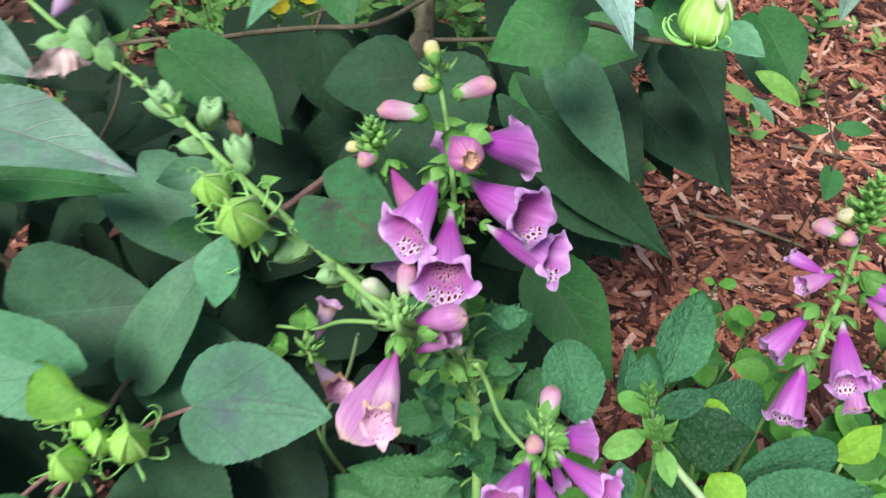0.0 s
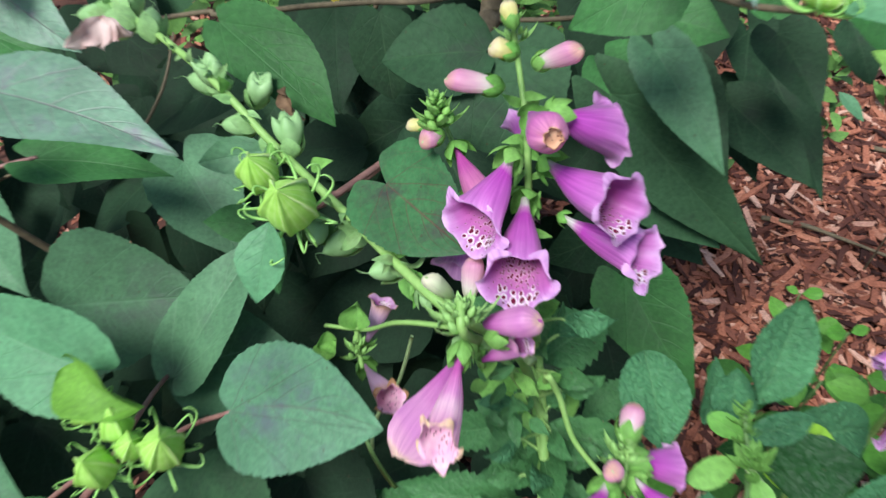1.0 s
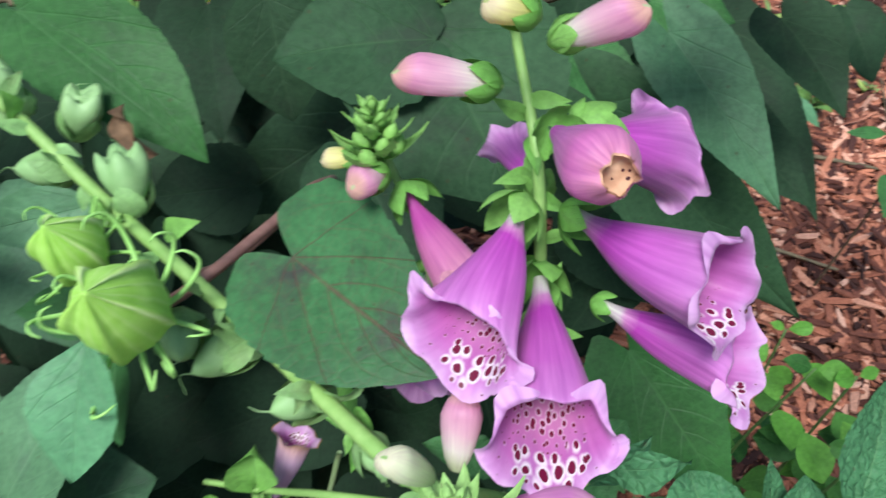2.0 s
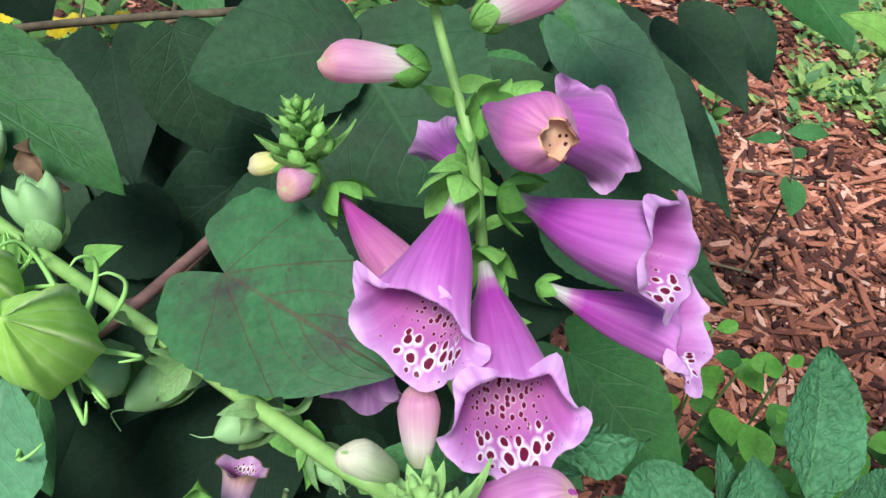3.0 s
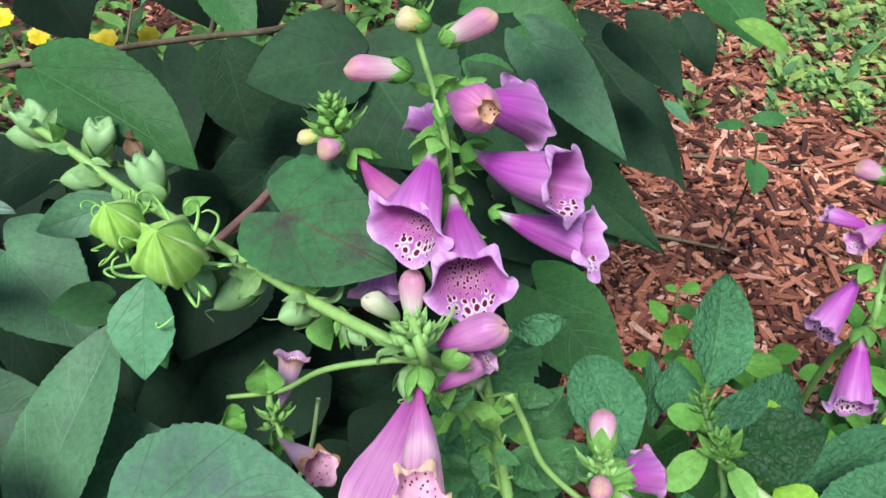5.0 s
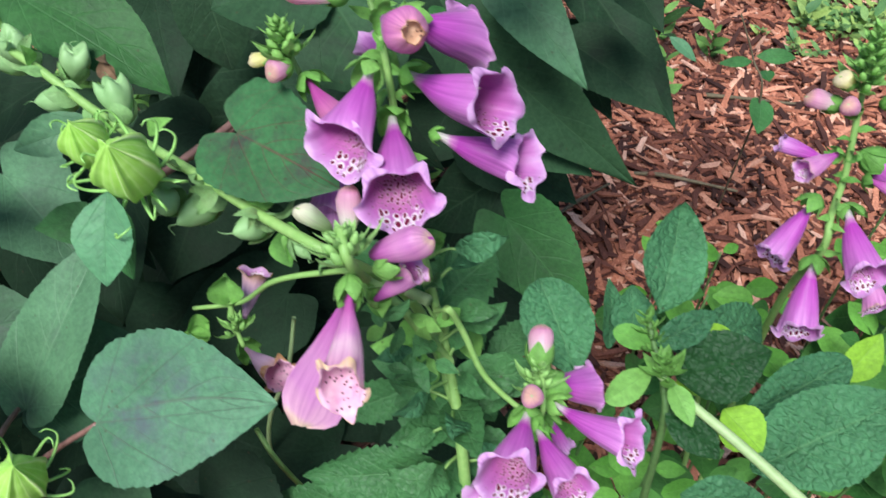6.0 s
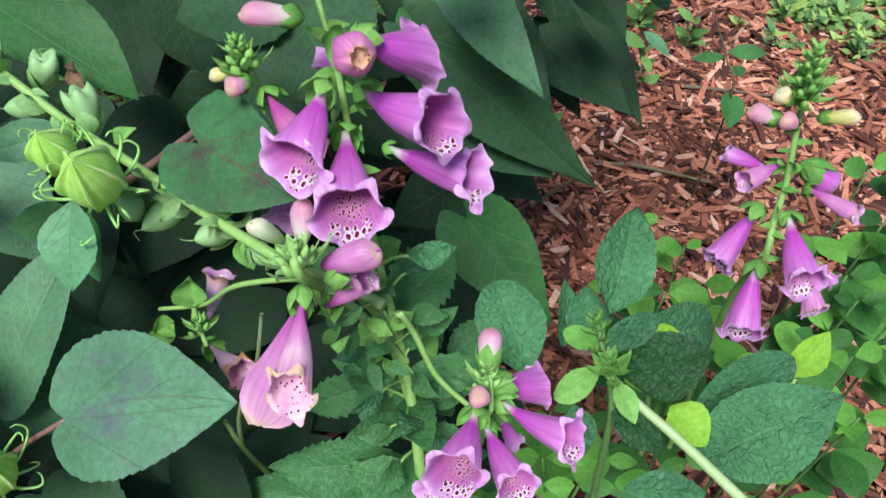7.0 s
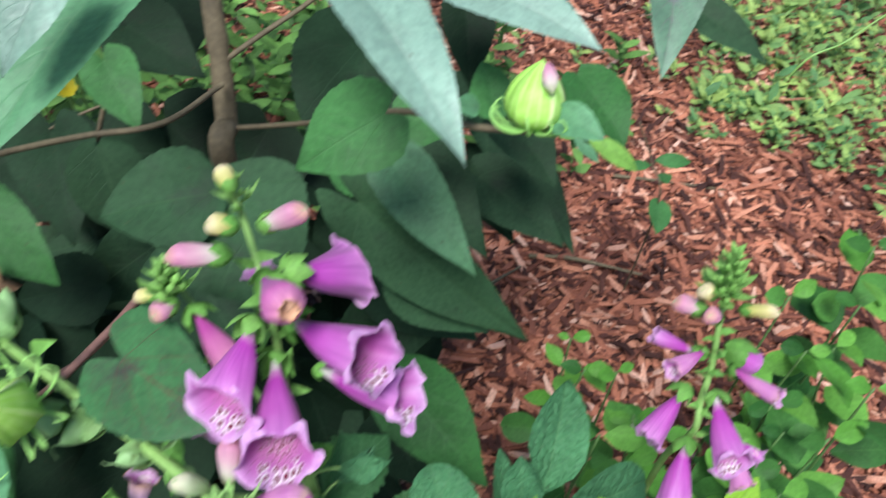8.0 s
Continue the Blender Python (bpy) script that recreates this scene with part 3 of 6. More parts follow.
def bell(parent, base, mouth, wide=1.0, material=None, lip=0.16, flare=1.0, label="", squash=0.9, calyx=1.0, stamens=True, closed=0.0, inside=None):
    """A foxglove bell from its base to the middle of its mouth."""
    base, mouth = Vector(base), Vector(mouth)
    axis = mouth - base
    size = axis.length
    d = across(axis)
    k = size / 0.046 * wide
    prof = [(0.0, 0.0022), (0.05, 0.0028), (0.12, 0.0034), (0.2, 0.0046), (0.3, 0.0061), (0.4, 0.0074), (0.5, 0.0086), (0.6, 0.0096), (0.7, 0.0104), (0.79, 0.0111), (0.86, 0.0118), (0.91, 0.0126), (0.95, 0.0138), (0.98, 0.0156), (1.0, 0.0173)]
    ph = random.uniform(0, 6)

    def shaped(u, v, r, th, inner=0.0):
        lower = max(0.0, math.cos(th)) ** 2
        t = max(0.0, (v - 0.74) / 0.26)
        lobes = 0.5 + 0.5 * math.cos(5 * th)
        rr = r * k
        rr *= 1 + t * t * flare * (0.2 * lobes + 0.18 * lower - 0.05)
        rr *= 1 + 0.045 * t * math.sin(9 * th + ph) + 0.1 * t * noise.noise(Vector((math.cos(th) * 2.5, math.sin(th) * 2.5, ph))) + 0.02 * t * t * math.sin(23 * th + 2 * ph) + 0.02 * t * t * math.sin(14 * th - ph)
        rr *= 1 - (1 - squash) * abs(math.cos(th))
        rr *= 1 + 0.025 * math.sin(th * 5 + 1) * min(1, v * 3) * (1 - t)
        vv = v + t * t * (lip * 1.25 * lower + 0.07 * lobes - 0.05 - 0.05 * max(0, -math.cos(th)))
        rr *= 1 - closed * t ** 1.1
        belly = 0.0008 * k * math.sin(math.pi * min(1, v))
        return rr + belly * math.cos(th) - inner, vv

    bm = bmesh.new()
    revolve(bm, base, axis, d, prof, 40, shaped)
    fl = part("flower", bm, material or PETAL, parent, label)
    bm = bmesh.new()
    revolve(bm, base, axis, d, [(0.8, 0.0004), (0.83, 0.006), *prof[10:]] if closed else prof[3:], 40, lambda u, v, r, th: shaped(u, v, r, th, 0.0005))
    part("throat", bm, inside or THROAT, fl, "hollow throat with a few dark dots" if inside else "pale pink throat with maroon spots")
    if stamens:
        bm = bmesh.new()
        a = axis.normalized()
        s = a.cross(d)
        for o in (-1, 1):
            tube(bm, [base + axis * 0.3, base + axis * 0.6 - d * 0.006 * k + s * o * 0.001, base + axis * 0.86 - d * 0.0065 * k + s * o * 0.0016], 0.0004, 0.0006, 6, 3)
        part("stamen", bm, CREAM, fl, "cream stamens")
    if calyx:
        sepals(fl, base - axis * 0.05, axis, calyx * (0.0117 * size / 0.046 + 0.0012), spread=0.8)
    return fl


def open_bell(parent, base, mouth, side=None, down=None, wide=1.0, material=None, inside=None, label="", calyx=1.0, stamens=True, torn=0.0, lobes=1.0):
    """An open foxglove bell: a swelling tube whose slanting, ruffled mouth has half-axes side and down (towards the long lower lip)."""
    base, mouth = Vector(base), Vector(mouth)
    axis = mouth - base
    size = axis.length
    a = axis / size
    if down is None:
        d = across(a)
        rim = 0.0148 * size / 0.04 * wide
        down = (d * 0.86 + a * 0.5) * rim * 0.95
        side = a.cross(d) * rim
    side, down = Vector(side), Vector(down)
    d = (down - a * down.dot(a)).normalized()
    s = a.cross(d)
    if s.dot(side) < 0:
        s = -s
    end = 0.37 * (side.length + down.length)
    ph = random.uniform(0, 6)
    vs = [0.0, 0.05, 0.1, 0.16, 0.23, 0.31, 0.39, 0.47, 0.55, 0.62, 0.69, 0.75, 0.8, 0.85, 0.89, 0.93, 0.96, 0.985, 1.0]
    swell = ([0, 0.06, 0.13, 0.2, 0.3, 0.4, 0.5, 0.6, 0.7, 0.8, 1.0], [0.17, 0.2, 0.25, 0.35, 0.51, 0.66, 0.79, 0.89, 0.95, 0.99, 1.04])
    sides = 60

    def place(v, th, inner):
        r = float(np.interp(v, *swell)) * end - inner
        c, n = math.cos(th), math.sin(th)
        flat = 1 - 0.08 * c * c
        ribs = 1 + 0.022 * math.cos(5 * th + 0.6) * min(1, v * 3)
        p = base + a * size * 0.96 * v + d * size * 0.05 * math.sin(math.pi * v) + (d * c + s * n) * r * flat * ribs
        w = max(0.0, (v - 0.32) / 0.68) ** 2.7
        curve = Vector((c * 2.4, n * 2.4, ph))
        lobe = 0.97 + lobes * (0.06 * math.cos(5 * th) + 0.02 * math.cos(10 * th)) + 0.11 * max(0.0, c) ** 4 - 0.08 * max(0.0, -c) ** 2
        lobe += 0.02 * math.sin(9 * th + ph) + 0.011 * math.sin(21 * th - 2 * ph) + 0.07 * noise.noise(curve) + torn * noise.noise(curve * 1.7)
        out = down * c + side * n
        q = mouth + out * lobe * (1 - inner * 40)
        q += a * size * (0.018 * math.sin(7 * th + 2 * ph) + 0.05 * noise.noise(curve + Vector((5, 3, 1))))
        roll = max(0.0, (v - 0.94) / 0.06)
        q += (out.normalized() * 0.05 - a * 0.05) * size * lobes * roll * (0.5 + 0.5 * math.cos(5 * th))
        return p.lerp(q, w)

    def skin(rows, inner):
        bm = bmesh.new()
        uvl = bm.loops.layers.uv.verify()
        rings = [[bm.verts.new(place(v, math.tau * (k / sides - 0.5), inner)) for k in range(sides)] for v in rows]
        for j in range(len(rows) - 1):
            for k in range(sides):
                k2 = (k + 1) % sides
                f = bm.faces.new((rings[j][k], rings[j][k2], rings[j + 1][k2], rings[j + 1][k]))
                for loop, uv in zip(f.loops, ((k / sides, rows[j]), ((k + 1) / sides, rows[j]), ((k + 1) / sides, rows[j + 1]), (k / sides, rows[j + 1]))):
                    loop[uvl].uv = uv
        return bm

    fl = part("flower", skin(vs, 0.0), material or PETAL, parent, label)
    part("throat", skin(vs[3:], 0.0004), inside or THROAT, fl, "throat with a few dark dots" if inside else "pale pink throat with maroon spots")
    if stamens:
        bm = bmesh.new()
        for o in (-1, 1):
            tube(bm, [base + a * size * 0.3, base + a * size * 0.56 - d * end * 0.22 + s * o * 0.0008, base + a * size * 0.76 - d * end * 0.28 + s * o * 0.0012], 0.0003, 0.0004, 6, 3)
        part("stamen", bm, CREAM, fl, "cream stamens")
    if calyx:
        sepals(fl, base - a * size * 0.04, axis, calyx * 0.0112, spread=0.68)
    return fl


def bud(parent, base, tip, radius, material=None, calyx=True, label=""):
    """A closed flower bud, thickest near its tip, which is folded shut."""
    base, tip = Vector(base), Vector(tip)
    axis = tip - base
    prof = [(0.0, 0.25), (0.06, 0.42), (0.15, 0.6), (0.28, 0.74), (0.42, 0.86), (0.56, 0.95), (0.7, 1.0), (0.8, 0.97), (0.88, 0.86), (0.94, 0.68), (0.98, 0.44), (1.0, 0.12)]
    d = across(axis)

    def fold(u, v, r, th):
        rr = r * radius * (1 + 0.06 * math.cos(3 * th + 1) + (0.1 * math.cos(2 * th) if v > 0.75 else 0.02 * math.cos(5 * th)))
        return rr, v + 0.03 * math.cos(th) * (v > 0.8)

    bm = bmesh.new()
    rows = revolve(bm, base, axis, d, prof, 18, fold)
    bm.faces.new([c[0] for c in rows[-1]])
    ob = part("bud", bm, material or PETAL_BUD, parent, label)
    if calyx:
        sepals(ob, base + axis * 0.08, axis, max(0.007, radius * 2.05), spread=0.46)
    return ob


def capsule(parent, base, tip, radius, cup=False):
    """Seed capsule: a green egg in a spread calyx, with the dried style at its tip; cup: wide sepals still closed round it."""
    base, tip = Vector(base), Vector(tip)
    axis = tip - base
    if cup:
        prof = [(0.0, 0.22), (0.1, 0.42), (0.25, 0.68), (0.45, 0.92), (0.62, 1.03), (0.8, 1.0), (0.92, 0.9), (1.0, 0.78), (0.93, 0.62), (0.84, 0.3), (0.82, 0.04)]
    else:
        prof = [(0.0, 0.3), (0.08, 0.6), (0.2, 0.88), (0.35, 1.0), (0.5, 0.95), (0.66, 0.82), (0.82, 0.58), (0.93, 0.3), (1.0, 0.06)]

    def lobed(u, v, r, th):
        if cup:
            keel = math.cos(4 * th)
            return r * radius * (1 + 0.12 * keel * v + 0.1 * math.cos(th + 1)), v + 0.1 * keel * v * v + 0.1 * math.cos(th) * v * v
        return r * radius * (1 + 0.07 * math.cos(2 * th)), v

    bm = bmesh.new()
    rows = revolve(bm, base, axis, across(axis), prof, 32 if cup else 14, lobed)
    bm.faces.new([c[0] for c in rows[-1]])
    ob = part("seed_capsule", bm, CAPSULE, parent)
    sepals(ob, base, axis, radius * (1.7 if cup else 2.5), count=3, spread=0.62 if cup else 0.42, material=CAPSULE_LEAF, wide=0.85)
    side = axis.cross(Vector((0.3, 0.5, 1))).normalized()
    bm = bmesh.new()
    tube(bm, [tip, tip + axis * 0.15 + side * 0.002, tip + axis * 0.22 + side * random.uniform(-0.008, 0.008)], 0.00025, 0.00012, 5, 4)
    part("style", bm, CAPSULE, ob, "thin dried style")
    return ob


def tip_cluster(parent, base, tip, radius, count=16, name="raceme_tip", plump=0.2, slim=0.62, material=None):
    """The growing tip of a spike: small buds between pointed bracts, in a spiral."""
    base, tip = Vector(base), Vector(tip)
    axis = tip - base
    a = axis.normalized()
    d = across(a)
    s = a.cross(d)
    bm = bmesh.new()
    for k in range(count):
        v = (k + 0.3) / count
        th = k * 2.4
        out = d * math.cos(th) + s * math.sin(th)
        r = radius * (1.05 - 0.85 * v)
        c = base + axis * v
        size = radius * (1.0 - 0.5 * v)
        end = c + out * r * 1.75 + a * size * 0.95
        la = (end - c).normalized()
        ref = Vector((0, -0.66, 0.75))
        ref = (ref - la * ref.dot(la)).normalized()
        tg = (a * 0.4 - out + la * 0)
        tg = (tg - la * tg.dot(la)).normalized()
        ang = math.degrees(math.atan2(la.dot(ref.cross(tg)), ref.dot(tg)))
        blade(bm, c, end, size * slim, ang, "lance", arch=-0.12, fold=0.3, teeth=0, nv=6, nu=4, seed=k)
        rows = revolve(bm, c + out * r * 0.35, out * size * 0.5 + a * size * 0.75, d, [(0, 0.2), (0.25, 0.8), (0.5, 1), (0.75, 0.8), (1, 0.1)], 8, lambda u, vv, rr, t2: (rr * size * plump, vv))
        bm.faces.new([q[0] for q in rows[-1]])
    return part(name, bm, material or TIP, parent, "cluster of small green bracts and buds")


def mallow_bud(parent, base, apex, radius, bracts=10, pink=None, reach=1.0):
    """A swollen, ribbed mallow bud with narrow curling bracts below it."""
    base, apex = Vector(base), Vector(apex)
    axis = apex - base
    a = axis.normalized()
    prof = [(0.0, 0.4), (0.07, 0.7), (0.17, 0.92), (0.3, 1.0), (0.44, 0.98), (0.58, 0.88), (0.71, 0.7), (0.83, 0.46), (0.92, 0.23), (0.97, 0.09), (1.0, 0.02)]
    bm = bmesh.new()
    d = across(a)
    s = a.cross(d)

    def rib(u, v, r, th):
        keel = max(0.0, math.cos(5 * th)) ** 7
        return r * radius * (0.86 + 0.21 * keel * (1 - 0.3 * v) + 0.02 * math.sin(15 * th) * v), v - 0.09 * (1 - keel) * v * (1 - v) * 4

    rows = revolve(bm, base, axis, d, prof, 60, rib)
    bm.faces.new([c[0] for c in rows[-1]])
    ob = part("flower_bud", bm, POD_SKIN, parent, "plump ribbed yellow-green bud")
    if pink:
        bm = bmesh.new()
        p0, p1 = Vector(pink[0]), Vector(pink[1])
        rows = revolve(bm, p0, p1 - p0, d, [(0, 0.1), (0.2, 0.7), (0.45, 1.0), (0.7, 0.8), (0.9, 0.4), (1, 0.05)], 14, lambda u, v, r, th: (r * radius * 0.24 * (1 + 0.12 * math.cos(3 * th)), v))
        part("petal_tip", bm, PETAL_BUD, ob, "furled pink petals at the tip")
    for k in range(bracts):
        th = math.tau * (k + random.uniform(-0.25, 0.25)) / bracts
        out = d * math.cos(th) + s * math.sin(th)
        side = a.cross(out) * random.uniform(-0.9, 0.9)
        q = radius * reach * random.uniform(0.7, 1.12)
        bm = bmesh.new()
        tube(bm, [base - a * 0.05 * radius, base + out * q * 0.8 - a * q * 0.15, base + out * q * 1.45 + a * q * 0.05 + side * q * 0.3, base + out * q * 1.75 + a * q * 0.42 + side * q * 0.6, base + out * q * 1.6 + a * q * 0.72 + side * q * 0.9, base + out * q * 1.38 + a * q * 0.68 + side * q], radius * 0.075, radius * 0.018, 6, 4)
        part("bract", bm, POD, ob)
    return ob


def stalk(parent, points, r0, r1, material=None, name="stem", label="", sides=9, lumps=0.0):
    return part(name, tube(bmesh.new(), points, r0, r1, sides, 8, lumps), material or STALK, parent, label)

# ---- ground ----
def ground():
    bm = bmesh.new()
    n = 90
    grid = []
    for i in range(n + 1):
        row = []
        for j in range(n + 1):
            x = -1.2 + 4.2 * i / n if 0 < i < n else (-60 if i == 0 else 60)
            y = -0.6 + 4.4 * j / n if 0 < j < n else (-60 if j == 0 else 60)
            z = 0.018 * noise.noise(Vector((x * 2.2, y * 2.2, 0))) + 0.006 * noise.noise(Vector((x * 11, y * 11, 3))) - 0.012
            row.append(bm.verts.new((x, y, z)))
        grid.append(row)
    for i in range(n):
        for j in range(n):
            bm.faces.new((grid[i][j], grid[i + 1][j], grid[i + 1][j + 1], grid[i][j + 1]))
    return alone("ground", bm, SOIL, (0, 0, 0), "dark soil under red bark mulch", "ground", kind="structure")


ground()


def mulch():
    """Thousands of split bark chips in one mesh, lying on the soil."""
    rng = np.random.default_rng(7)
    n = 92000
    near = rng.random(n) < 0.74
    x = np.where(near, rng.normal(0.85, 0.55, n), rng.normal(0.8, 1.3, n))
    y = np.where(near, rng.normal(1.2, 0.5, n), rng.normal(1.5, 1.3, n))
    length = np.clip(rng.lognormal(-3.66, 0.52, n), 0.008, 0.09)
    wide = length * rng.uniform(0.15, 0.4, n)
    wide = np.clip(wide, 0.003, 0.01)
    thick = rng.uniform(0.0015, 0.005, n)
    yaw = rng.uniform(0, math.tau, n)
    tilt = rng.normal(0, 0.2, n)
    roll = rng.normal(0, 0.3, n)
    z = rng.uniform(0.0, 0.026, n) + np.abs(np.sin(tilt)) * length * 0.4
    for k in range(n):
        z[k] += 0.018 * noise.noise(Vector((x[k] * 2.2, y[k] * 2.2, 0))) - 0.008
    taper = rng.uniform(0.25, 1.0, (n, 2))
    skew = rng.uniform(-0.3, 0.3, (n, 2))
    bow = rng.normal(0, 0.05, n)
    corners = []
    for sx in (-1, 0, 1):
        for sy, sz in ((-1, -1), (1, -1), (1, 1), (-1, 1)):
            tp = 1.0 if sx == 0 else taper[:, 0 if sx < 0 else 1]
            sk = 0 if sx == 0 else skew[:, 0 if sx < 0 else 1]
            lx = sx * length / 2 + sk * sy * wide
            ly = sy * wide / 2 * tp + (bow * length if sx == 0 else 0)
            lz = sz * thick / 2 * (1.0 if sx == 0 else 0.7)
            y1, z1 = ly * np.cos(roll) - lz * np.sin(roll), ly * np.sin(roll) + lz * np.cos(roll)
            x2, z2 = lx * np.cos(tilt) + z1 * np.sin(tilt), -lx * np.sin(tilt) + z1 * np.cos(tilt)
            corners.append(np.stack([x + x2 * np.cos(yaw) - y1 * np.sin(yaw), y + x2 * np.sin(yaw) + y1 * np.cos(yaw), z + z2], 1))
    co = np.stack(corners, 1).reshape(-1, 3)
    quads = np.array([(0, 3, 2, 1), (8, 9, 10, 11), (0, 1, 5, 4), (1, 2, 6, 5), (2, 3, 7, 6), (3, 0, 4, 7), (4, 5, 9, 8), (5, 6, 10, 9), (6, 7, 11, 10), (7, 4, 8, 11)])
    faces = (np.arange(n)[:, None, None] * 12 + quads[None]).reshape(-1, 4)
    me = bpy.data.meshes.new("bark_mulch")
    me.from_pydata(co.tolist(), [], faces.tolist())
    me.materials.append(CHIPS)
    return tagged(new("bark_mulch", me), "loose reddish-brown shredded bark mulch covering the soil", "mulch", kind="stuff")


mulch()

# ---- rose mallow shrub ----
shrub = thing("rose_mallow_shrub", (0.05, 0.75, 0.0), "leafy green rose mallow shrub with brown stems and plump buds", "shrub")
stalk(shrub, [(0.05, 0.75, -0.02), (0.045, 0.7, 0.3), (0.0379, 0.6126, 0.5615), (0.0431, 0.6340, 0.5850), (0.0450, 0.6501, 0.6312), (0.0453, 0.6712, 0.6822), (0.0500, 0.7130, 0.7555)], 0.011, 0.0065, TWIG, "trunk", "brown woody main stem", 12, 0.12)
stalk(shrub, [(0.0442, 0.6280, 0.6200), (0.0100, 0.5569, 0.6402), (-0.0337, 0.5410, 0.6464), (-0.0635, 0.5224, 0.6544), (-0.0901, 0.5021, 0.6621), (-0.1244, 0.5054, 0.6571), (-0.1530, 0.5096, 0.6530), (-0.3923, 0.5226, 0.6005)], 0.0021, 0.0015, TWIG, "branch")
stalk(shrub, [(0.0424, 0.6302, 0.5809), (0.1054, 0.5767, 0.6163), (0.1384, 0.4547, 0.7033), (0.1668, 0.4151, 0.7183), (0.1865, 0.3951, 0.7272)], 0.002, 0.0016, TWIG, "branch")
stalk(shrub, [(0.0477, 0.6465, 0.6283), (0.0786, 0.6541, 0.6445), (0.1138, 0.6621, 0.6624), (0.1541, 0.6748, 0.6866)], 0.0022, 0.0017, TWIG, "branch")
stalk(shrub, [(-0.0285, 0.7183, 0.6519), (-0.0391, 0.7027, 0.6037), (-0.0658, 0.6986, 0.5338)], 0.002, 0.002, TWIG, "branch")
stalk(shrub, [(0.03, 0.69, 0.3), (0.0, 0.56, 0.5), (-0.0015, 0.4530, 0.6006), (-0.0168, 0.4033, 0.6225), (-0.0363, 0.3601, 0.6367), (-0.0456, 0.3427, 0.6478)], 0.0027, 0.0018, TWIG_RED, "branch", "reddish-brown branch")
stalk(shrub, [(-0.0079, 0.4412, 0.6032), (-0.0239, 0.3977, 0.6172), (-0.0352, 0.3710, 0.6333)], 0.0014, 0.0012, TWIG_RED, "branch")
stalk(shrub, [(0.0, 0.6, 0.05), (-0.08, 0.45, 0.3), (-0.2067, 0.2506, 0.4410), (-0.1823, 0.2664, 0.4820), (-0.1473, 0.2708, 0.5254)], 0.0036, 0.002, TWIG_RED, "branch", "reddish-brown branch")
stalk(shrub, [(-0.06, 0.6, 0.05), (-0.18, 0.5, 0.3), (-0.2896, 0.4216, 0.5809), (-0.2552, 0.4007, 0.6279), (-0.2493, 0.4003, 0.6410)], 0.0032, 0.0018, TWIG, "branch")
stalk(shrub, [(-0.2876, 0.4264, 0.5853), (-0.2556, 0.4351, 0.5915), (-0.2364, 0.4397, 0.5947)], 0.0016, 0.0012, TWIG_RED, "petiole")
stalk(shrub, [(-0.1472, 0.2748, 0.5154), (-0.1120, 0.2900, 0.5330), (-0.0805, 0.2845, 0.5600)], 0.0015, 0.0013, TWIG_RED, "petiole")
stalk(shrub, [(-0.1590, 0.2825, 0.5096), (-0.1509, 0.3246, 0.5077), (-0.1503, 0.3533, 0.4934)], 0.0017, 0.0013, TWIG_RED, "petiole")
stalk(shrub, [(-0.2024, 0.2654, 0.4824), (-0.1741, 0.2679, 0.5106), (-0.1545, 0.2624, 0.5317)], 0.0016, 0.0013, TWIG_RED, "petiole")
stalk(shrub, [(-0.0385, 0.3672, 0.6297), (-0.0505, 0.3391, 0.6445), (-0.0540, 0.3307, 0.6502)], 0.0014, 0.001, STALK, "petiole")

for pts in ([(-0.4078, 0.4992, 0.4551), (-0.3545, 0.5143, 0.4936), (-0.3029, 0.5074, 0.5252), (-0.2637, 0.5030, 0.5461)], [(-0.3577, 0.4993, 0.5210), (-0.3485, 0.5252, 0.5450), (-0.3640, 0.5813, 0.5716)],
            [(-0.2342, 0.5620, 0.5175), (-0.2091, 0.5737, 0.5546), (-0.2023, 0.6040, 0.5828)], [(-0.1534, 0.7581, 0.4814), (-0.1371, 0.7900, 0.5218), (-0.1201, 0.8246, 0.5656)], [(-0.1183, 0.6740, 0.5524), (-0.0677, 0.6796, 0.5721), (-0.0207, 0.7005, 0.5774)]):
    stalk(shrub, pts, 0.0015, 0.001, TWIG, "branch", sides=7, lumps=0.15)

stalk(shrub, [(-0.0002, 0.3880, 0.4921), (-0.0104, 0.3826, 0.4502), (-0.0395, 0.3836, 0.3437), (-0.04, 0.44, -0.01)], 0.0013, 0.0018, STALK_PALE, "thin_stem", sides=7)
stalk(shrub, [(-0.0323, 0.3460, 0.4423), (-0.0186, 0.3332, 0.4057), (0.02, 0.36, 0.2), (0.03, 0.4, -0.01)], 0.0016, 0.002, STALK, "thin_stem", sides=7)

# leaves of the shrub
leaf(shrub, (-0.1132, 0.4810, 0.6669), (-0.0408, 0.4341, 0.6282), 0.046, 0, MALLOW_DEEP, shape="round", sweep=-0.07)
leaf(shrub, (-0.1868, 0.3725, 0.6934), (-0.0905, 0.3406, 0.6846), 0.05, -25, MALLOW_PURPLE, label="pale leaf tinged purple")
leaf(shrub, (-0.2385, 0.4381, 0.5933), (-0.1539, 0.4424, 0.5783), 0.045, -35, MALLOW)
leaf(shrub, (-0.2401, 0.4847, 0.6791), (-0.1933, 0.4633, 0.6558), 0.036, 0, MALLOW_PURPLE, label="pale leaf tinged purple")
leaf(shrub, (-0.3616, 0.5263, 0.6572), (-0.2254, 0.4974, 0.6211), 0.055, -10, MALLOW)
leaf(shrub, (-0.2480, 0.4000, 0.4940), (-0.1400, 0.4019, 0.5100), 0.1, 0, MALLOW_DULL, shape="round")
leaf(shrub, (-0.3332, 0.4697, 0.5189), (-0.2731, 0.4118, 0.4877), 0.06, 0, MALLOW_GREY)
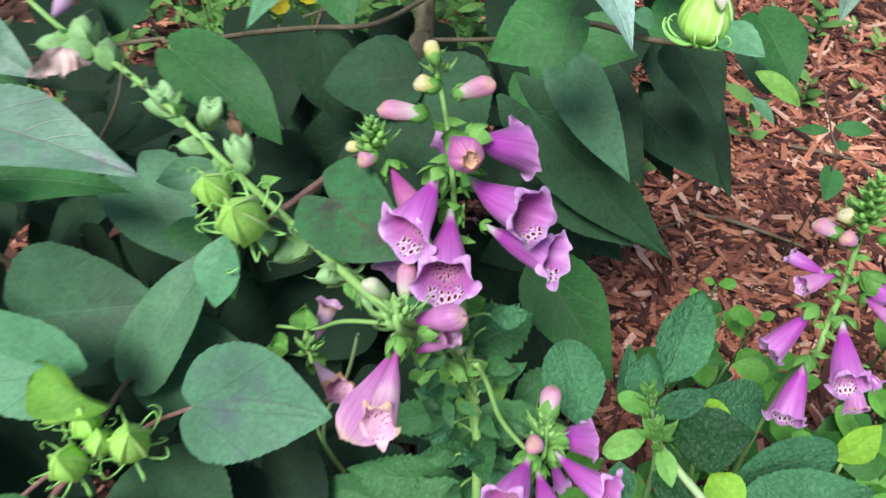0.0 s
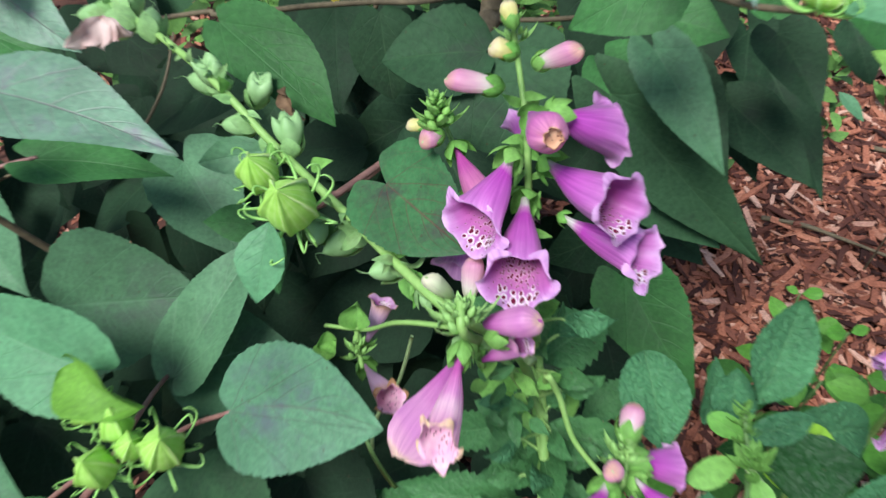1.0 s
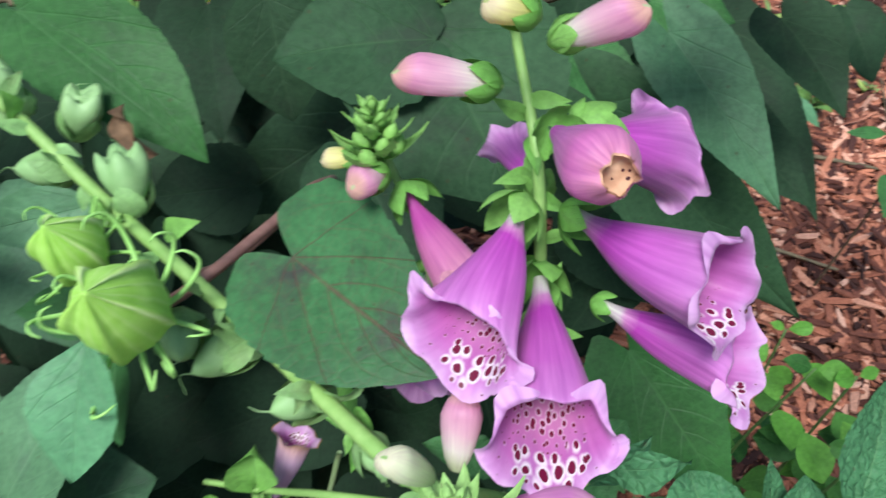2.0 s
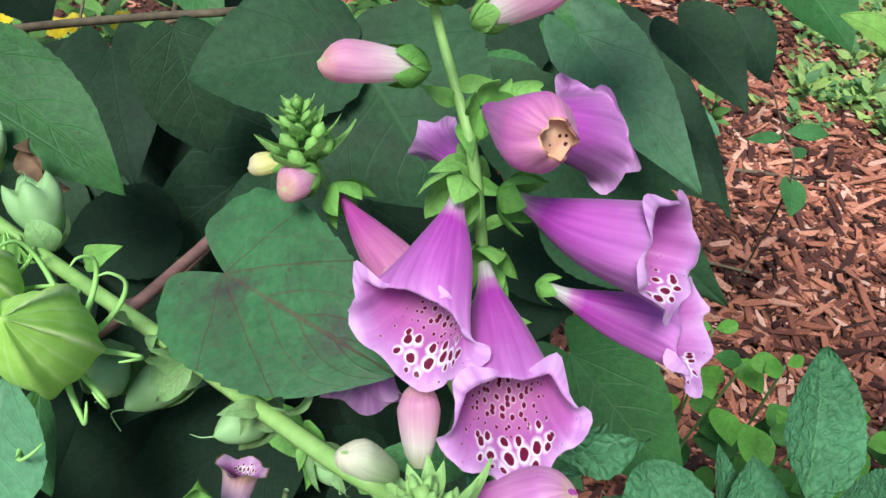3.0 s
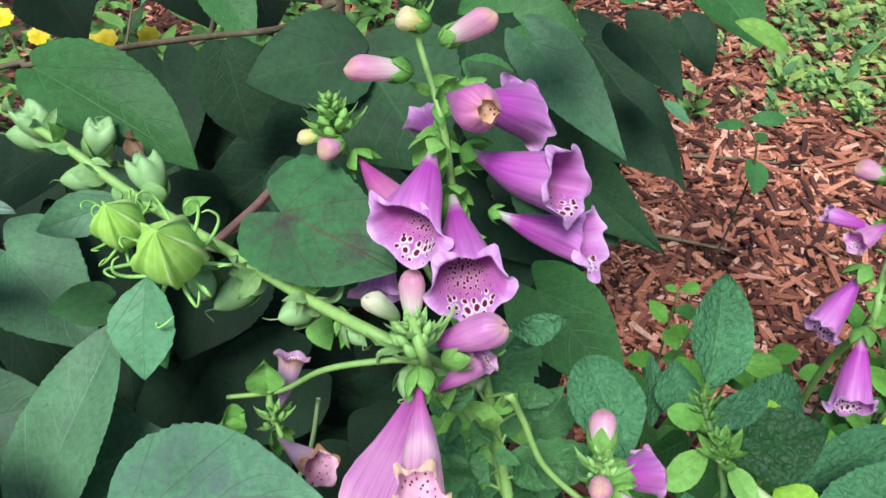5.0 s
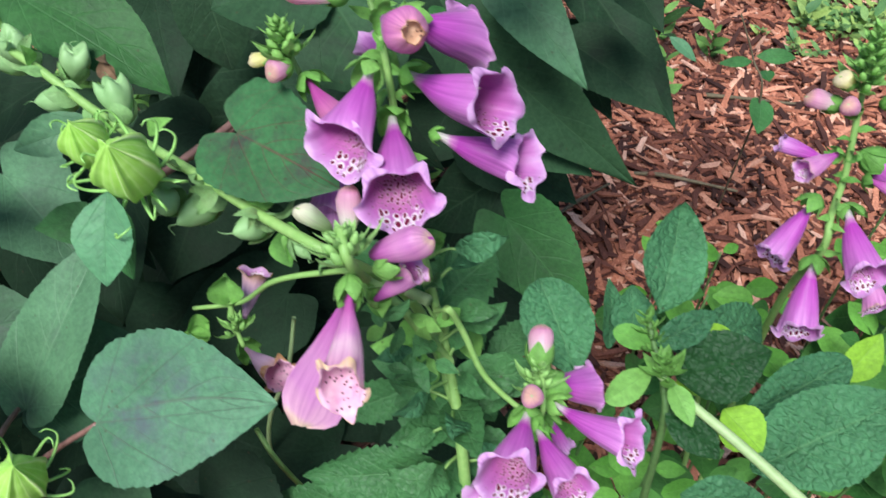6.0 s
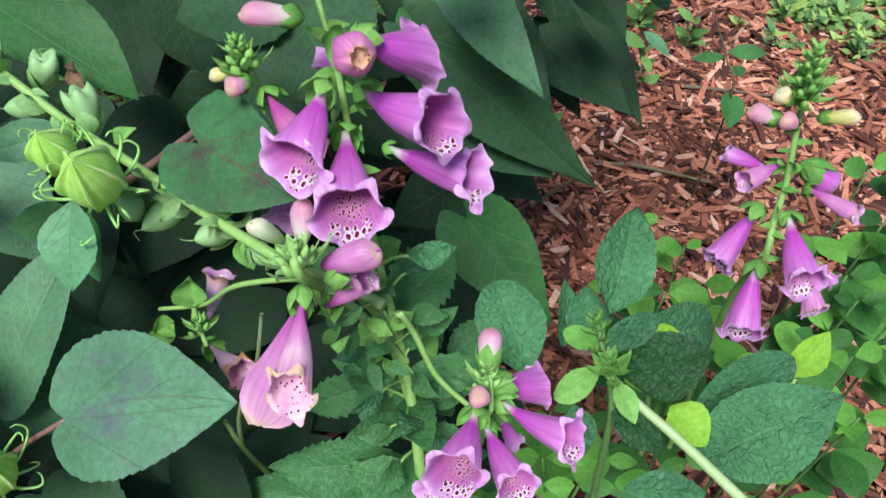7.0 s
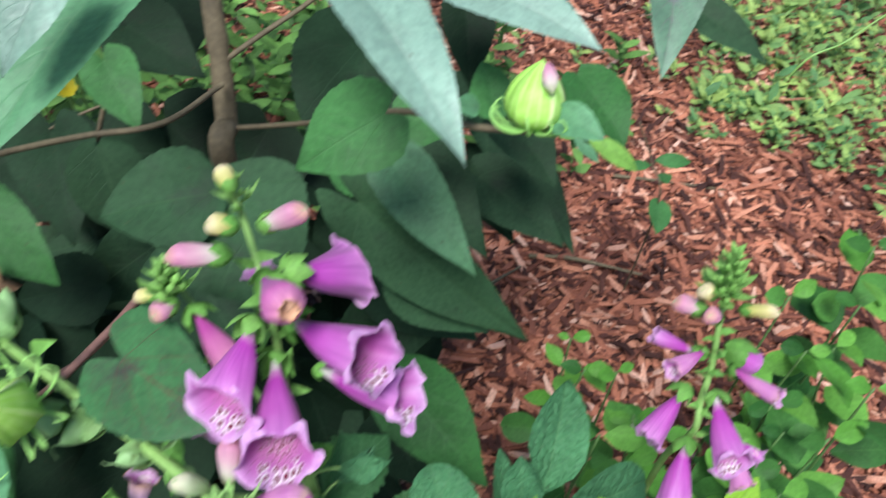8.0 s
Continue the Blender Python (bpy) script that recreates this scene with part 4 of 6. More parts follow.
leaf(shrub, (-0.1643, 0.3066, 0.5605), (-0.2593, 0.3425, 0.5729), 0.06, -5, MALLOW_PALE, arch=0.08)
leaf(shrub, (-0.1620, 0.2990, 0.5780), (-0.1240, 0.2830, 0.5640), 0.034, 15, MALLOW_YOUNG, shape="round", arch=0.2, wave=0.3, fold=0.3, curl=0.2, label="curled young light green leaf")
leaf(shrub, (-0.2891, 0.3485, 0.5667), (-0.2074, 0.2567, 0.4882), 0.064, 10, MALLOW_GREY)
leaf(shrub, (-0.3420, 0.3100, 0.4784), (-0.2290, 0.2687, 0.4320), 0.085, 0, MALLOW)
leaf(shrub, (-0.1558, 0.2361, 0.5344), (-0.1416, 0.1882, 0.5156), 0.05, 0, MALLOW_PALE, shape="round")
leaf(shrub, (-0.1863, 0.2456, 0.5039), (-0.2313, 0.2169, 0.4934), 0.035, 0, MALLOW)
leaf(shrub, (-0.1230, 0.2944, 0.4772), (-0.0848, 0.2245, 0.4361), 0.09, 0, MALLOW_MID, shape="round")
leaf(shrub, (-0.1239, 0.2981, 0.4670), (-0.0690, 0.3019, 0.4533), 0.045, -10, MALLOW_SHADE_DARK)
leaf(shrub, (-0.1489, 0.3527, 0.4928), (-0.0800, 0.3760, 0.4960), 0.074, -20, MALLOW_DULL, shape="round")
leaf(shrub, (-0.1460, 0.3440, 0.4985), (-0.0910, 0.4060, 0.5640), 0.056, -25, MALLOW_GREY, shape="round", sweep=0.04)
leaf(shrub, (-0.0515, 0.3290, 0.6550), (-0.0569, 0.3028, 0.6275), 0.0245, 8, MALLOW_PALE, shape="egg", arch=0.05)
leaf(shrub, (-0.0557, 0.3502, 0.6274), (-0.0557, 0.3267, 0.6054), 0.022, 40, MALLOW, shape="egg")
leaf(shrub, (-0.0682, 0.3960, 0.6428), (-0.1076, 0.3897, 0.6367), 0.02, -10, MALLOW_GREY, shape="egg")
leaf(shrub, (-0.1030, 0.4227, 0.5580), (-0.1345, 0.4230, 0.5582), 0.025, 0, MALLOW)
leaf(shrub, (-0.1808, 0.5114, 0.5311), (-0.1282, 0.4513, 0.4888), 0.072, -10, MALLOW_GREY)
leaf(shrub, (-0.0834, 0.6518, 0.5772), (-0.0741, 0.5775, 0.5254), 0.062, 0, MALLOW_SHADE_DARK)
leaf(shrub, (-0.0264, 0.5310, 0.6455), (-0.0200, 0.5150, 0.5880), 0.046, 0, MALLOW_SHADE_TONE, shape="round")
leaf(shrub, (0.0448, 0.4305, 0.6818), (-0.0100, 0.4270, 0.6770), 0.050, 10, MALLOW_MID, shape="round")
leaf(shrub, (0.0425, 0.4362, 0.6825), (0.0699, 0.3898, 0.6421), 0.078, 0, MALLOW_MID, shape="round", label="large dull green lobed leaf")
leaf(shrub, (-0.0453, 0.5195, 0.5432), (-0.1030, 0.5232, 0.5332), 0.05, 0, MALLOW_SHADE_DARK, shape="round")
leaf(shrub, (0.0001, 0.3535, 0.6585), (0.0412, 0.3125, 0.6560), 0.052, 0, MALLOW_RED, shape="cordate", wave=0.02, label="dark green heart-shaped leaf with red veins")
leaf(shrub, (-0.0805, 0.2845, 0.5610), (0.0033, 0.2650, 0.5833), 0.066, -5, MALLOW_TEAL, shape="round", arch=0.02, wave=0.02, sweep=-0.07, label="dull green rounded leaf with red veins")
leaf(shrub, (0.1234, 0.4010, 0.7393), (0.0832, 0.4027, 0.7124), 0.042, 0, MALLOW)
leaf(shrub, (0.1379, 0.4666, 0.6620), (0.1765, 0.4110, 0.6180), 0.037, 10, MALLOW_GREY)
leaf(shrub, (0.1225, 0.4929, 0.6111), (0.229, 0.437, 0.518), 0.054, 20, MALLOW_MID, arch=0.08)
leaf(shrub, (0.1481, 0.4748, 0.5561), (0.2021, 0.4466, 0.5226), 0.045, 0, MALLOW_MID)
leaf(shrub, (0.1363, 0.4149, 0.5262), (0.1813, 0.3582, 0.4788), 0.055, 10, MALLOW_DEEP)
leaf(shrub, (0.2782, 0.7368, 0.5113), (0.336, 0.597, 0.426), 0.066, 0, MALLOW_SHADE_TONE)
leaf(shrub, (0.1858, 0.6412, 0.5383), (0.2348, 0.5557, 0.4816), 0.062, 0, MALLOW_SHADE_TONE)
leaf(shrub, (0.2561, 0.7026, 0.4679), (0.2832, 0.6197, 0.4289), 0.055, 10, MALLOW_SHADE_TONE)
leaf(shrub, (0.1475, 0.5534, 0.4850), (0.2156, 0.5018, 0.4455), 0.07, 0, MALLOW_SHADE_DARK)
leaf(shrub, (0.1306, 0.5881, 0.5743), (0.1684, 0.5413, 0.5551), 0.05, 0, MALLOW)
leaf(shrub, (0.2497, 0.5911, 0.5972), (0.2736, 0.5339, 0.5689), 0.05, 0, MALLOW_SHADE_TONE)
leaf(shrub, (0.2537, 0.6541, 0.4884), (0.3141, 0.5801, 0.4582), 0.06, 0, MALLOW_SHADE_TONE)
leaf(shrub, (0.2945, 0.5781, 0.6368), (0.3136, 0.5213, 0.6112), 0.046, 0, MALLOW_DEEP, shape="round")
leaf(shrub, (0.1958, 0.3990, 0.7346), (0.2154, 0.3743, 0.7341), 0.0180, 0, MALLOW_PALE, shape="egg")
# sun on this small leaf comes from its yellow-green colour
leaf(shrub, (0.2582, 0.4718, 0.6595), (0.2870, 0.4556, 0.6437), 0.013, 0, MALLOW_YOUNG, shape="egg", arch=0.12, label="small leaf, sunlight put in as yellow-green")
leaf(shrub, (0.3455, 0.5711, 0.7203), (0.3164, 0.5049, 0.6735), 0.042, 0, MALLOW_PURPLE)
leaf(shrub, (0.3702, 0.5842, 0.6823), (0.4223, 0.5422, 0.6534), 0.032, 0, MALLOW_SHADE_TONE)
leaf(shrub, (0.1785, 0.5030, 0.7504), (0.2421, 0.4422, 0.7347), 0.046, -15, MALLOW_SHEEN)
leaf(shrub, (0.1044, 0.3864, 0.8147), (0.1368, 0.3204, 0.7703), 0.038, -20, MALLOW_SHEEN)
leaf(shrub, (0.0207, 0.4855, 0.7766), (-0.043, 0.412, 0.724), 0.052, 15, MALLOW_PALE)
leaf(shrub, (0.0015, 0.4399, 0.7975), (-0.0242, 0.4130, 0.7628), 0.026, 0, MALLOW_SHEEN)
leaf(shrub, (-0.0313, 0.6373, 0.6409), (-0.0129, 0.5985, 0.6061), 0.04, 0, MALLOW)
leaf(shrub, (-0.0212, 0.6986, 0.6336), (0.0325, 0.6591, 0.6078), 0.06, 0, MALLOW_SHADE_DARK)
leaf(shrub, (0.2079, 0.4973, 0.6651), (0.2036, 0.5213, 0.6885), 0.03, 0, MALLOW, shape="round")
leaf(shrub, (0.1699, 0.4139, 0.7299), (0.1564, 0.4099, 0.7340), 0.0115, 0, MALLOW_PALE, shape="egg")
leaf(shrub, (0.3311, 0.6640, 0.5638), (0.3491, 0.6290, 0.5278), 0.040, 0, MALLOW_SHADE_TONE, shape="round")
leaf(shrub, (0.1634, 0.5665, 0.6218), (0.2046, 0.5516, 0.6177), 0.045, 0, MALLOW)
leaf(shrub, (0.2026, 0.5636, 0.7025), (0.1994, 0.5266, 0.6636), 0.035, 0, MALLOW_SHADE_DARK)
# mostly dark leaves in the gaps, shade put into their green
leaf(shrub, (-0.0522, 0.6628, 0.5513), (-0.0271, 0.6052, 0.4918), 0.09, 0, MALLOW_SHADE_DARK)
leaf(shrub, (-0.0038, 0.6340, 0.5611), (-0.0535, 0.6216, 0.4886), 0.08, 0, MALLOW_SHADE_DARK)
leaf(shrub, (-0.1726, 0.7741, 0.4950), (-0.1208, 0.7213, 0.4475), 0.1, 0, MALLOW_SHADE_DARK)
leaf(shrub, (-0.0726, 0.7443, 0.5204), (-0.0455, 0.6711, 0.4527), 0.1, 0, MALLOW_SHADE_DARK)
leaf(shrub, (-0.1295, 0.7162, 0.5052), (-0.0739, 0.6693, 0.4722), 0.09, 0, MALLOW_SHADE_DARK)
leaf(shrub, (-0.0167, 0.7485, 0.5110), (0.0371, 0.7000, 0.4759), 0.09, 0, MALLOW_SHADE_DARK)
leaf(shrub, (0.0731, 0.7244, 0.5109), (0.0239, 0.6849, 0.4568), 0.1, 0, MALLOW_SHADE_DARK)
leaf(shrub, (-0.0576, 0.6549, 0.5016), (-0.0254, 0.5920, 0.4430), 0.1, 0, MALLOW_SHADE_DARK)
leaf(shrub, (-0.0938, 0.4246, 0.3424), (-0.0151, 0.3861, 0.3161), 0.1, 0, MALLOW_SHADE_DARK)
leaf(shrub, (0.0109, 0.3846, 0.3454), (-0.0582, 0.3638, 0.3175), 0.09, 0, MALLOW_SHADE_DARK)
leaf(shrub, (0.0127, 0.4406, 0.3704), (0.0573, 0.3878, 0.3266), 0.09, 0, MALLOW_SHADE_DARK)
leaf(shrub, (0.1625, 0.7132, 0.6002), (0.1262, 0.5913, 0.5136), 0.12, 0, MALLOW_SHADE_DARK)
leaf(shrub, (0.1954, 0.7180, 0.5522), (0.2010, 0.6366, 0.4914), 0.11, 0, MALLOW_SHADE_DARK)
leaf(shrub, (-0.3826, 0.8043, 0.4891), (-0.2841, 0.7501, 0.4389), 0.12, 0, MALLOW_SHADE_DARK)
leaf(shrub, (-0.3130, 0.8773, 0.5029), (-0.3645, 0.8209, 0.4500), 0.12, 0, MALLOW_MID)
leaf(shrub, (-0.2143, 0.6921, 0.4671), (-0.2830, 0.6588, 0.4357), 0.1, 0, MALLOW_SHADE_DARK)
leaf(shrub, (0.0695, 0.4056, 0.3446), (0.1076, 0.3668, 0.3131), 0.09, 0, MALLOW_SHADE_DARK)
leaf(shrub, (0.1391, 0.4666, 0.4101), (0.1541, 0.4250, 0.3731), 0.07, 0, MALLOW_SHADE_DARK)
leaf(shrub, (-0.0686, 0.3169, 0.4261), (-0.0253, 0.2687, 0.3914), 0.09, 0, MALLOW_SHADE_DARK)
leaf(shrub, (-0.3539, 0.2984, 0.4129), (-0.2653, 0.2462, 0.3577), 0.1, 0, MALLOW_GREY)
leaf(shrub, (-0.2787, 0.3575, 0.4090), (-0.2046, 0.3222, 0.3708), 0.09, 0, MALLOW_SHADE_DARK)
leaf(shrub, (-0.4393, 0.6192, 0.5571), (-0.3561, 0.5679, 0.5032), 0.1, 0, MALLOW_SHADE_DARK)
leaf(shrub, (-0.0572, 0.5028, 0.5052), (-0.0859, 0.4578, 0.4643), 0.09, 0, MALLOW_SHADE_DARK)
leaf(shrub, (-0.2929, 1.1828, 0.4246), (-0.2571, 1.1251, 0.3675), 0.11, 0, MALLOW_SHADE_DARK)
leaf(shrub, (-0.1238, 1.2140, 0.4250), (-0.0942, 1.1503, 0.3595), 0.12, 0, MALLOW_SHADE_DARK)
leaf(shrub, (-0.0309, 1.1387, 0.4387), (-0.0161, 1.0811, 0.3766), 0.11, 0, MALLOW_SHADE_DARK)
leaf(shrub, (-0.2206, 1.1941, 0.4552), (-0.2427, 1.1582, 0.4088), 0.1, 0, MALLOW_SHADE_DARK)

# the leaves that fill the inside of the shrub, its shade in their green
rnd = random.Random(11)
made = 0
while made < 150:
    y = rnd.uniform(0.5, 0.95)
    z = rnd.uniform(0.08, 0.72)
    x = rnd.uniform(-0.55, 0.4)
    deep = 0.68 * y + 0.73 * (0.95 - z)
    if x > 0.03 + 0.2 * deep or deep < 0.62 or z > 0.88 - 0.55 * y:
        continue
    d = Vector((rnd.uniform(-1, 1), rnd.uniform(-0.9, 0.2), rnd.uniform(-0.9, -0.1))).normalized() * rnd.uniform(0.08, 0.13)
    leaf(shrub, (x, y, z), Vector((x, y, z)) + d, rnd.uniform(0.06, 0.09), rnd.uniform(-30, 30), rnd.choice((MALLOW_SHADE_DARK, MALLOW_SHADE_DARK, MALLOW_SHADE_TONE)), rnd.choice(("heart", "round")), nv=16, nu=8)
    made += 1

# unseen crown leaves added above to shade the inside, and low leaves below
crown, skirt = bmesh.new(), bmesh.new()
made = 0
while made < 110:
    low = made >= 70
    p = Vector((rnd.uniform(-0.5, 0.03), rnd.uniform(0.36, 0.55), rnd.uniform(0.12, 0.42))) if low else Vector((rnd.uniform(-0.6, 0.3), rnd.uniform(0.6, 1.1), rnd.uniform(0.72, 1.15)))
    if not low and p.z < 1.25 - 0.62 * p.y:
        continue
    d = Vector((rnd.uniform(-1, 1), rnd.uniform(-0.9, 0.2), rnd.uniform(-0.7, 0.1))).normalized() * rnd.uniform(0.08, 0.13)
    blade(skirt if low else crown, p, p + d, rnd.uniform(0.06, 0.09), rnd.uniform(-30, 30), rnd.choice(("heart", "round")), nv=14, nu=8, seed=made)
    made += 1
tagged(part("crown_foliage", crown, MALLOW, shrub), "unseen green crown leaves added to shade the shrub", kind="stuff")
tagged(part("low_foliage", skirt, MALLOW_SHADE_DARK, shrub), "leaves near the ground, shade put in as dark green", kind="stuff")

# buds of the shrub
mallow_bud(shrub, (-0.0414, 0.3371, 0.6542), (-0.0401, 0.3171, 0.6862), 0.0138, 10)
mallow_bud(shrub, (-0.0638, 0.3655, 0.6480), (-0.0646, 0.3546, 0.6720), 0.0108, 10)
mallow_bud(shrub, (-0.1476, 0.2601, 0.5360), (-0.1431, 0.2494, 0.5669), 0.0112, 9)
mallow_bud(shrub, (-0.1159, 0.2694, 0.5427), (-0.1035, 0.2573, 0.5788), 0.0125, 10)
mallow_bud(shrub, (-0.1419, 0.2779, 0.5456), (-0.1377, 0.2767, 0.5718), 0.0092, 9)
mallow_bud(shrub, (-0.1336, 0.2696, 0.5441), (-0.1216, 0.2605, 0.5692), 0.0082, 9)
mallow_bud(shrub, (-0.1611, 0.2895, 0.5440), (-0.1622, 0.2846, 0.5670), 0.0095, 8)
mallow_bud(shrub, (-0.2500, 0.3989, 0.6397), (-0.2219, 0.3768, 0.6790), 0.0152, 12)
mallow_bud(shrub, (-0.2420, 0.4856, 0.7076), (-0.2287, 0.4527, 0.7032), 0.012, 10)
mallow_bud(shrub, (0.1893, 0.3959, 0.7288), (0.1940, 0.4051, 0.7575), 0.0141, 10, pink=((0.1934, 0.3875, 0.7511), (0.1933, 0.3985, 0.7602)), reach=0.8)

# a spent bloom and a brown dead leaf caught in the shrub
blade_bm = bmesh.new()
for k in range(5):
    blade(blade_bm, (-0.1663, 0.4534, 0.6861), Vector((-0.1635, 0.4283, 0.6759)) + Vector((0.008 * (k - 2), 0.004 * k, 0.003 * abs(k - 2))), 0.012, 25 * k - 50, "blunt", arch=0.15, wave=0.3, nv=10, nu=6, seed=k)
alone("spent_mallow_bloom", blade_bm, FADED, (-0.1663, 0.4534, 0.6861), "limp faded pink mallow bloom hanging in the shrub", "flower")
alone("dead_leaf", blade(bmesh.new(), (-0.0663, 0.4360, 0.6544), (-0.0558, 0.4271, 0.6385), 0.0085, 40, "egg", arch=0.25, wave=0.5, curl=0.4, nv=24, nu=10, seed=5), DRY, (-0.0663, 0.4360, 0.6544), "curled brown dead leaf caught below a green leaf", "leaf")

# ---- tall foxglove in the middle ----
fox = thing("foxglove_plant", (0.085, 0.2, 0.0), "foxglove with spotted purple bell flowers and green stems", "flower plant", group="foxgloves")
main = [(0.057, 0.364, 0.738), (0.06, 0.36, 0.722), (0.063, 0.349, 0.709), (0.065, 0.339, 0.696), (0.068, 0.325, 0.655), (0.074, 0.307, 0.604), (0.08, 0.29, 0.555), (0.082, 0.262, 0.505), (0.085, 0.22, 0.3), (0.085, 0.2, -0.01)]
stalk(fox, main[:6], 0.0011, 0.0018, STALK, "stem", "pale green upright stem")
stalk(fox, main[5:], 0.0019, 0.0042, STALK, "stem", "stout green lower stem")
stalk(fox, [(0.081, 0.28, 0.54), (0.0734, 0.3120, 0.5599), (0.0597, 0.3056, 0.6003), (0.035, 0.291, 0.641), (0.007, 0.32, 0.64), (-0.021, 0.349, 0.643), (-0.0638, 0.3901, 0.6504), (-0.0996, 0.4210, 0.6668), (-0.1414, 0.4574, 0.6731), (-0.1777, 0.4856, 0.6751), (-0.2128, 0.5179, 0.6801)], 0.0028, 0.0018, STALK, "seed_stem", "leaning stem set with seed capsules")
stalk(fox, [(0.08, 0.29, 0.56), (0.0610, 0.2945, 0.5969), (0.0503, 0.2938, 0.6155), (0.042, 0.261, 0.666), (0.04, 0.27, 0.675)], 0.0026, 0.0018, STALK, "side_stem")
stalk(fox, [(0.044, 0.27, 0.652), (0.0345, 0.2863, 0.6365), (0.0092, 0.2995, 0.6214), (-0.0114, 0.3179, 0.5906), (-0.0356, 0.3281, 0.5794)], 0.0014, 0.001, STALK, "side_stem")
stalk(fox, [(-0.0163, 0.3179, 0.5905), (-0.0161, 0.3137, 0.5798), (-0.0138, 0.3076, 0.5714)], 0.0013, 0.0012, STALK, "side_stem")
stalk(fox, [(0.079, 0.293, 0.58), (0.078, 0.28, 0.612), (0.0846, 0.2793, 0.5960), (0.0931, 0.2712, 0.5721), (0.1091, 0.2596, 0.5572), (0.1150, 0.2528, 0.5646), (0.1165, 0.2626, 0.5805)], 0.0016, 0.0012, STALK, "side_stem")
stalk(fox, [(0.076, 0.3, 0.59), (0.06, 0.332, 0.625), (0.044, 0.352, 0.655), (0.029, 0.372, 0.675), (0.024, 0.371, 0.7)], 0.0016, 0.0011, STALK, "side_stem")

stalk(fox, [(0.0595, 0.3099, 0.5947), (0.0658, 0.3047, 0.5961), (0.0723, 0.2972, 0.5981)], 0.0024, 0.0028, STALK_PALE, "stem_stub", "cut end of a pale stem")

# open bells of the main spike
open_bell(fox, (0.0754, 0.3417, 0.7110), (0.1020, 0.3575, 0.6915), (0.0072, -0.0106, 0.0012), (0.0016, -0.0068, -0.0118), lobes=1.0, label="purple bell in full bloom")
bell(fox, (0.0655, 0.3320, 0.7169), (0.0733, 0.3080, 0.7243), wide=1.38, material=PETAL_CLOSED, lip=0.0, flare=0, squash=1.0, closed=0.7, stamens=False, inside=TAN, label="half-open pinkish bell")
open_bell(fox, (0.0735, 0.3330, 0.6915), (0.1035, 0.3070, 0.6922), (0.0115, 0.0085, -0.0067), (-0.0006, -0.0068, -0.0113))
open_bell(fox, (0.0821, 0.3249, 0.6675), (0.1180, 0.3120, 0.6585), (0.0078, 0.0052, -0.0026), (-0.0012, -0.0109, -0.0077), calyx=0.55)
open_bell(fox, (0.0649, 0.3239, 0.6788), (0.0617, 0.2815, 0.6737), (0.0150, 0.0003, -0.0005), (-0.0003, -0.0072, -0.0092))
open_bell(fox, (0.0582, 0.3261, 0.7001), (0.0428, 0.2994, 0.6870), (0.0121, -0.0066, 0.0008), (0.0018, -0.0070, -0.0090))
open_bell(fox, (0.0333, 0.3571, 0.6782), (0.0490, 0.3330, 0.6650), wide=0.8, material=PETAL_PINK)
bell(fox, (0.0400, 0.3500, 0.6550), (0.0340, 0.3270, 0.6300), wide=0.9, inside=PETAL)
bell(fox, (0.0660, 0.3450, 0.6900), (0.0620, 0.3720, 0.6830), wide=0.7)
# lower bells
open_bell(fox, (0.0401, 0.2596, 0.6517), (0.0338, 0.2235, 0.6470), (0.0074, -0.0006, 0.0), (0.0010, -0.0055, -0.0082), material=PETAL_FADING, inside=THROAT_FADED, stamens=False, torn=0.12, calyx=0.7, label="fading pink bell with a torn rim")
leaf(fox, (0.0395, 0.2585, 0.6500), (0.0140, 0.2425, 0.5990), 0.0265, 0, PETAL_PALE, shape="flap", name="torn_petal", arch=-0.05, fold=-0.3, wave=0.12, teeth=0, up=(-0.5, -0.78, 0.25), label="torn pink petal hanging loose")
open_bell(fox, (-0.0182, 0.3280, 0.5440), (0.0005, 0.3000, 0.5550), wide=0.62, material=PETAL_OLD, inside=THROAT_FADED, stamens=False, label="small bell withering brown at its rim")
bud(fox, (0.0495, 0.2745, 0.6550), (0.0712, 0.2690, 0.6655), 0.0064, PETAL_PALE, calyx=False, label="closed pink bell")
bell(fox, (0.0490, 0.2735, 0.6310), (0.0665, 0.2733, 0.6471), wide=0.95, material=PETAL_PALE, lip=0.0, flare=-0.8, label="closing pink bell")
bell(fox, (-0.0138, 0.3250, 0.5706), (-0.0052, 0.3397, 0.5877), wide=0.95, material=PETAL_OLD, lip=0.03, flare=0.0, label="small withered bell")
bud(fox, (0.0425, 0.2860, 0.6560), (0.0450, 0.2985, 0.6690), 0.0049, PETAL_BUD, calyx=False, label="closed pale pink bell")
# buds of the main spike
bud(fox, (0.0575, 0.3580, 0.7400), (0.0540, 0.3650, 0.7480), 0.0036, PETAL_YELLOW)
bud(fox, (0.0655, 0.3500, 0.7280), (0.0831, 0.3427, 0.7408), 0.0046, PETAL_BUD)
bud(fox, (0.0590, 0.3350, 0.7430), (0.0486, 0.3334, 0.7472), 0.0038, PETAL_YELLOW)
bud(fox, (0.0545, 0.3435, 0.7215), (0.0310, 0.3421, 0.7263), 0.0046, PETAL_BUD)
bud(fox, (0.0270, 0.3560, 0.6880), (0.0195, 0.3467, 0.6899), 0.0046, PETAL_BUD)
bud(fox, (0.0230, 0.3600, 0.6890), (0.0107, 0.3612, 0.6873), 0.0030, PETAL_YELLOW)
tip_cluster(fox, (0.06, 0.362, 0.726), (0.057, 0.366, 0.744), 0.007, 10)
tip_cluster(fox, (0.0265, 0.3560, 0.6880), (0.0247, 0.3620, 0.7035), 0.0088, 18, plump=0.27, slim=0.8)
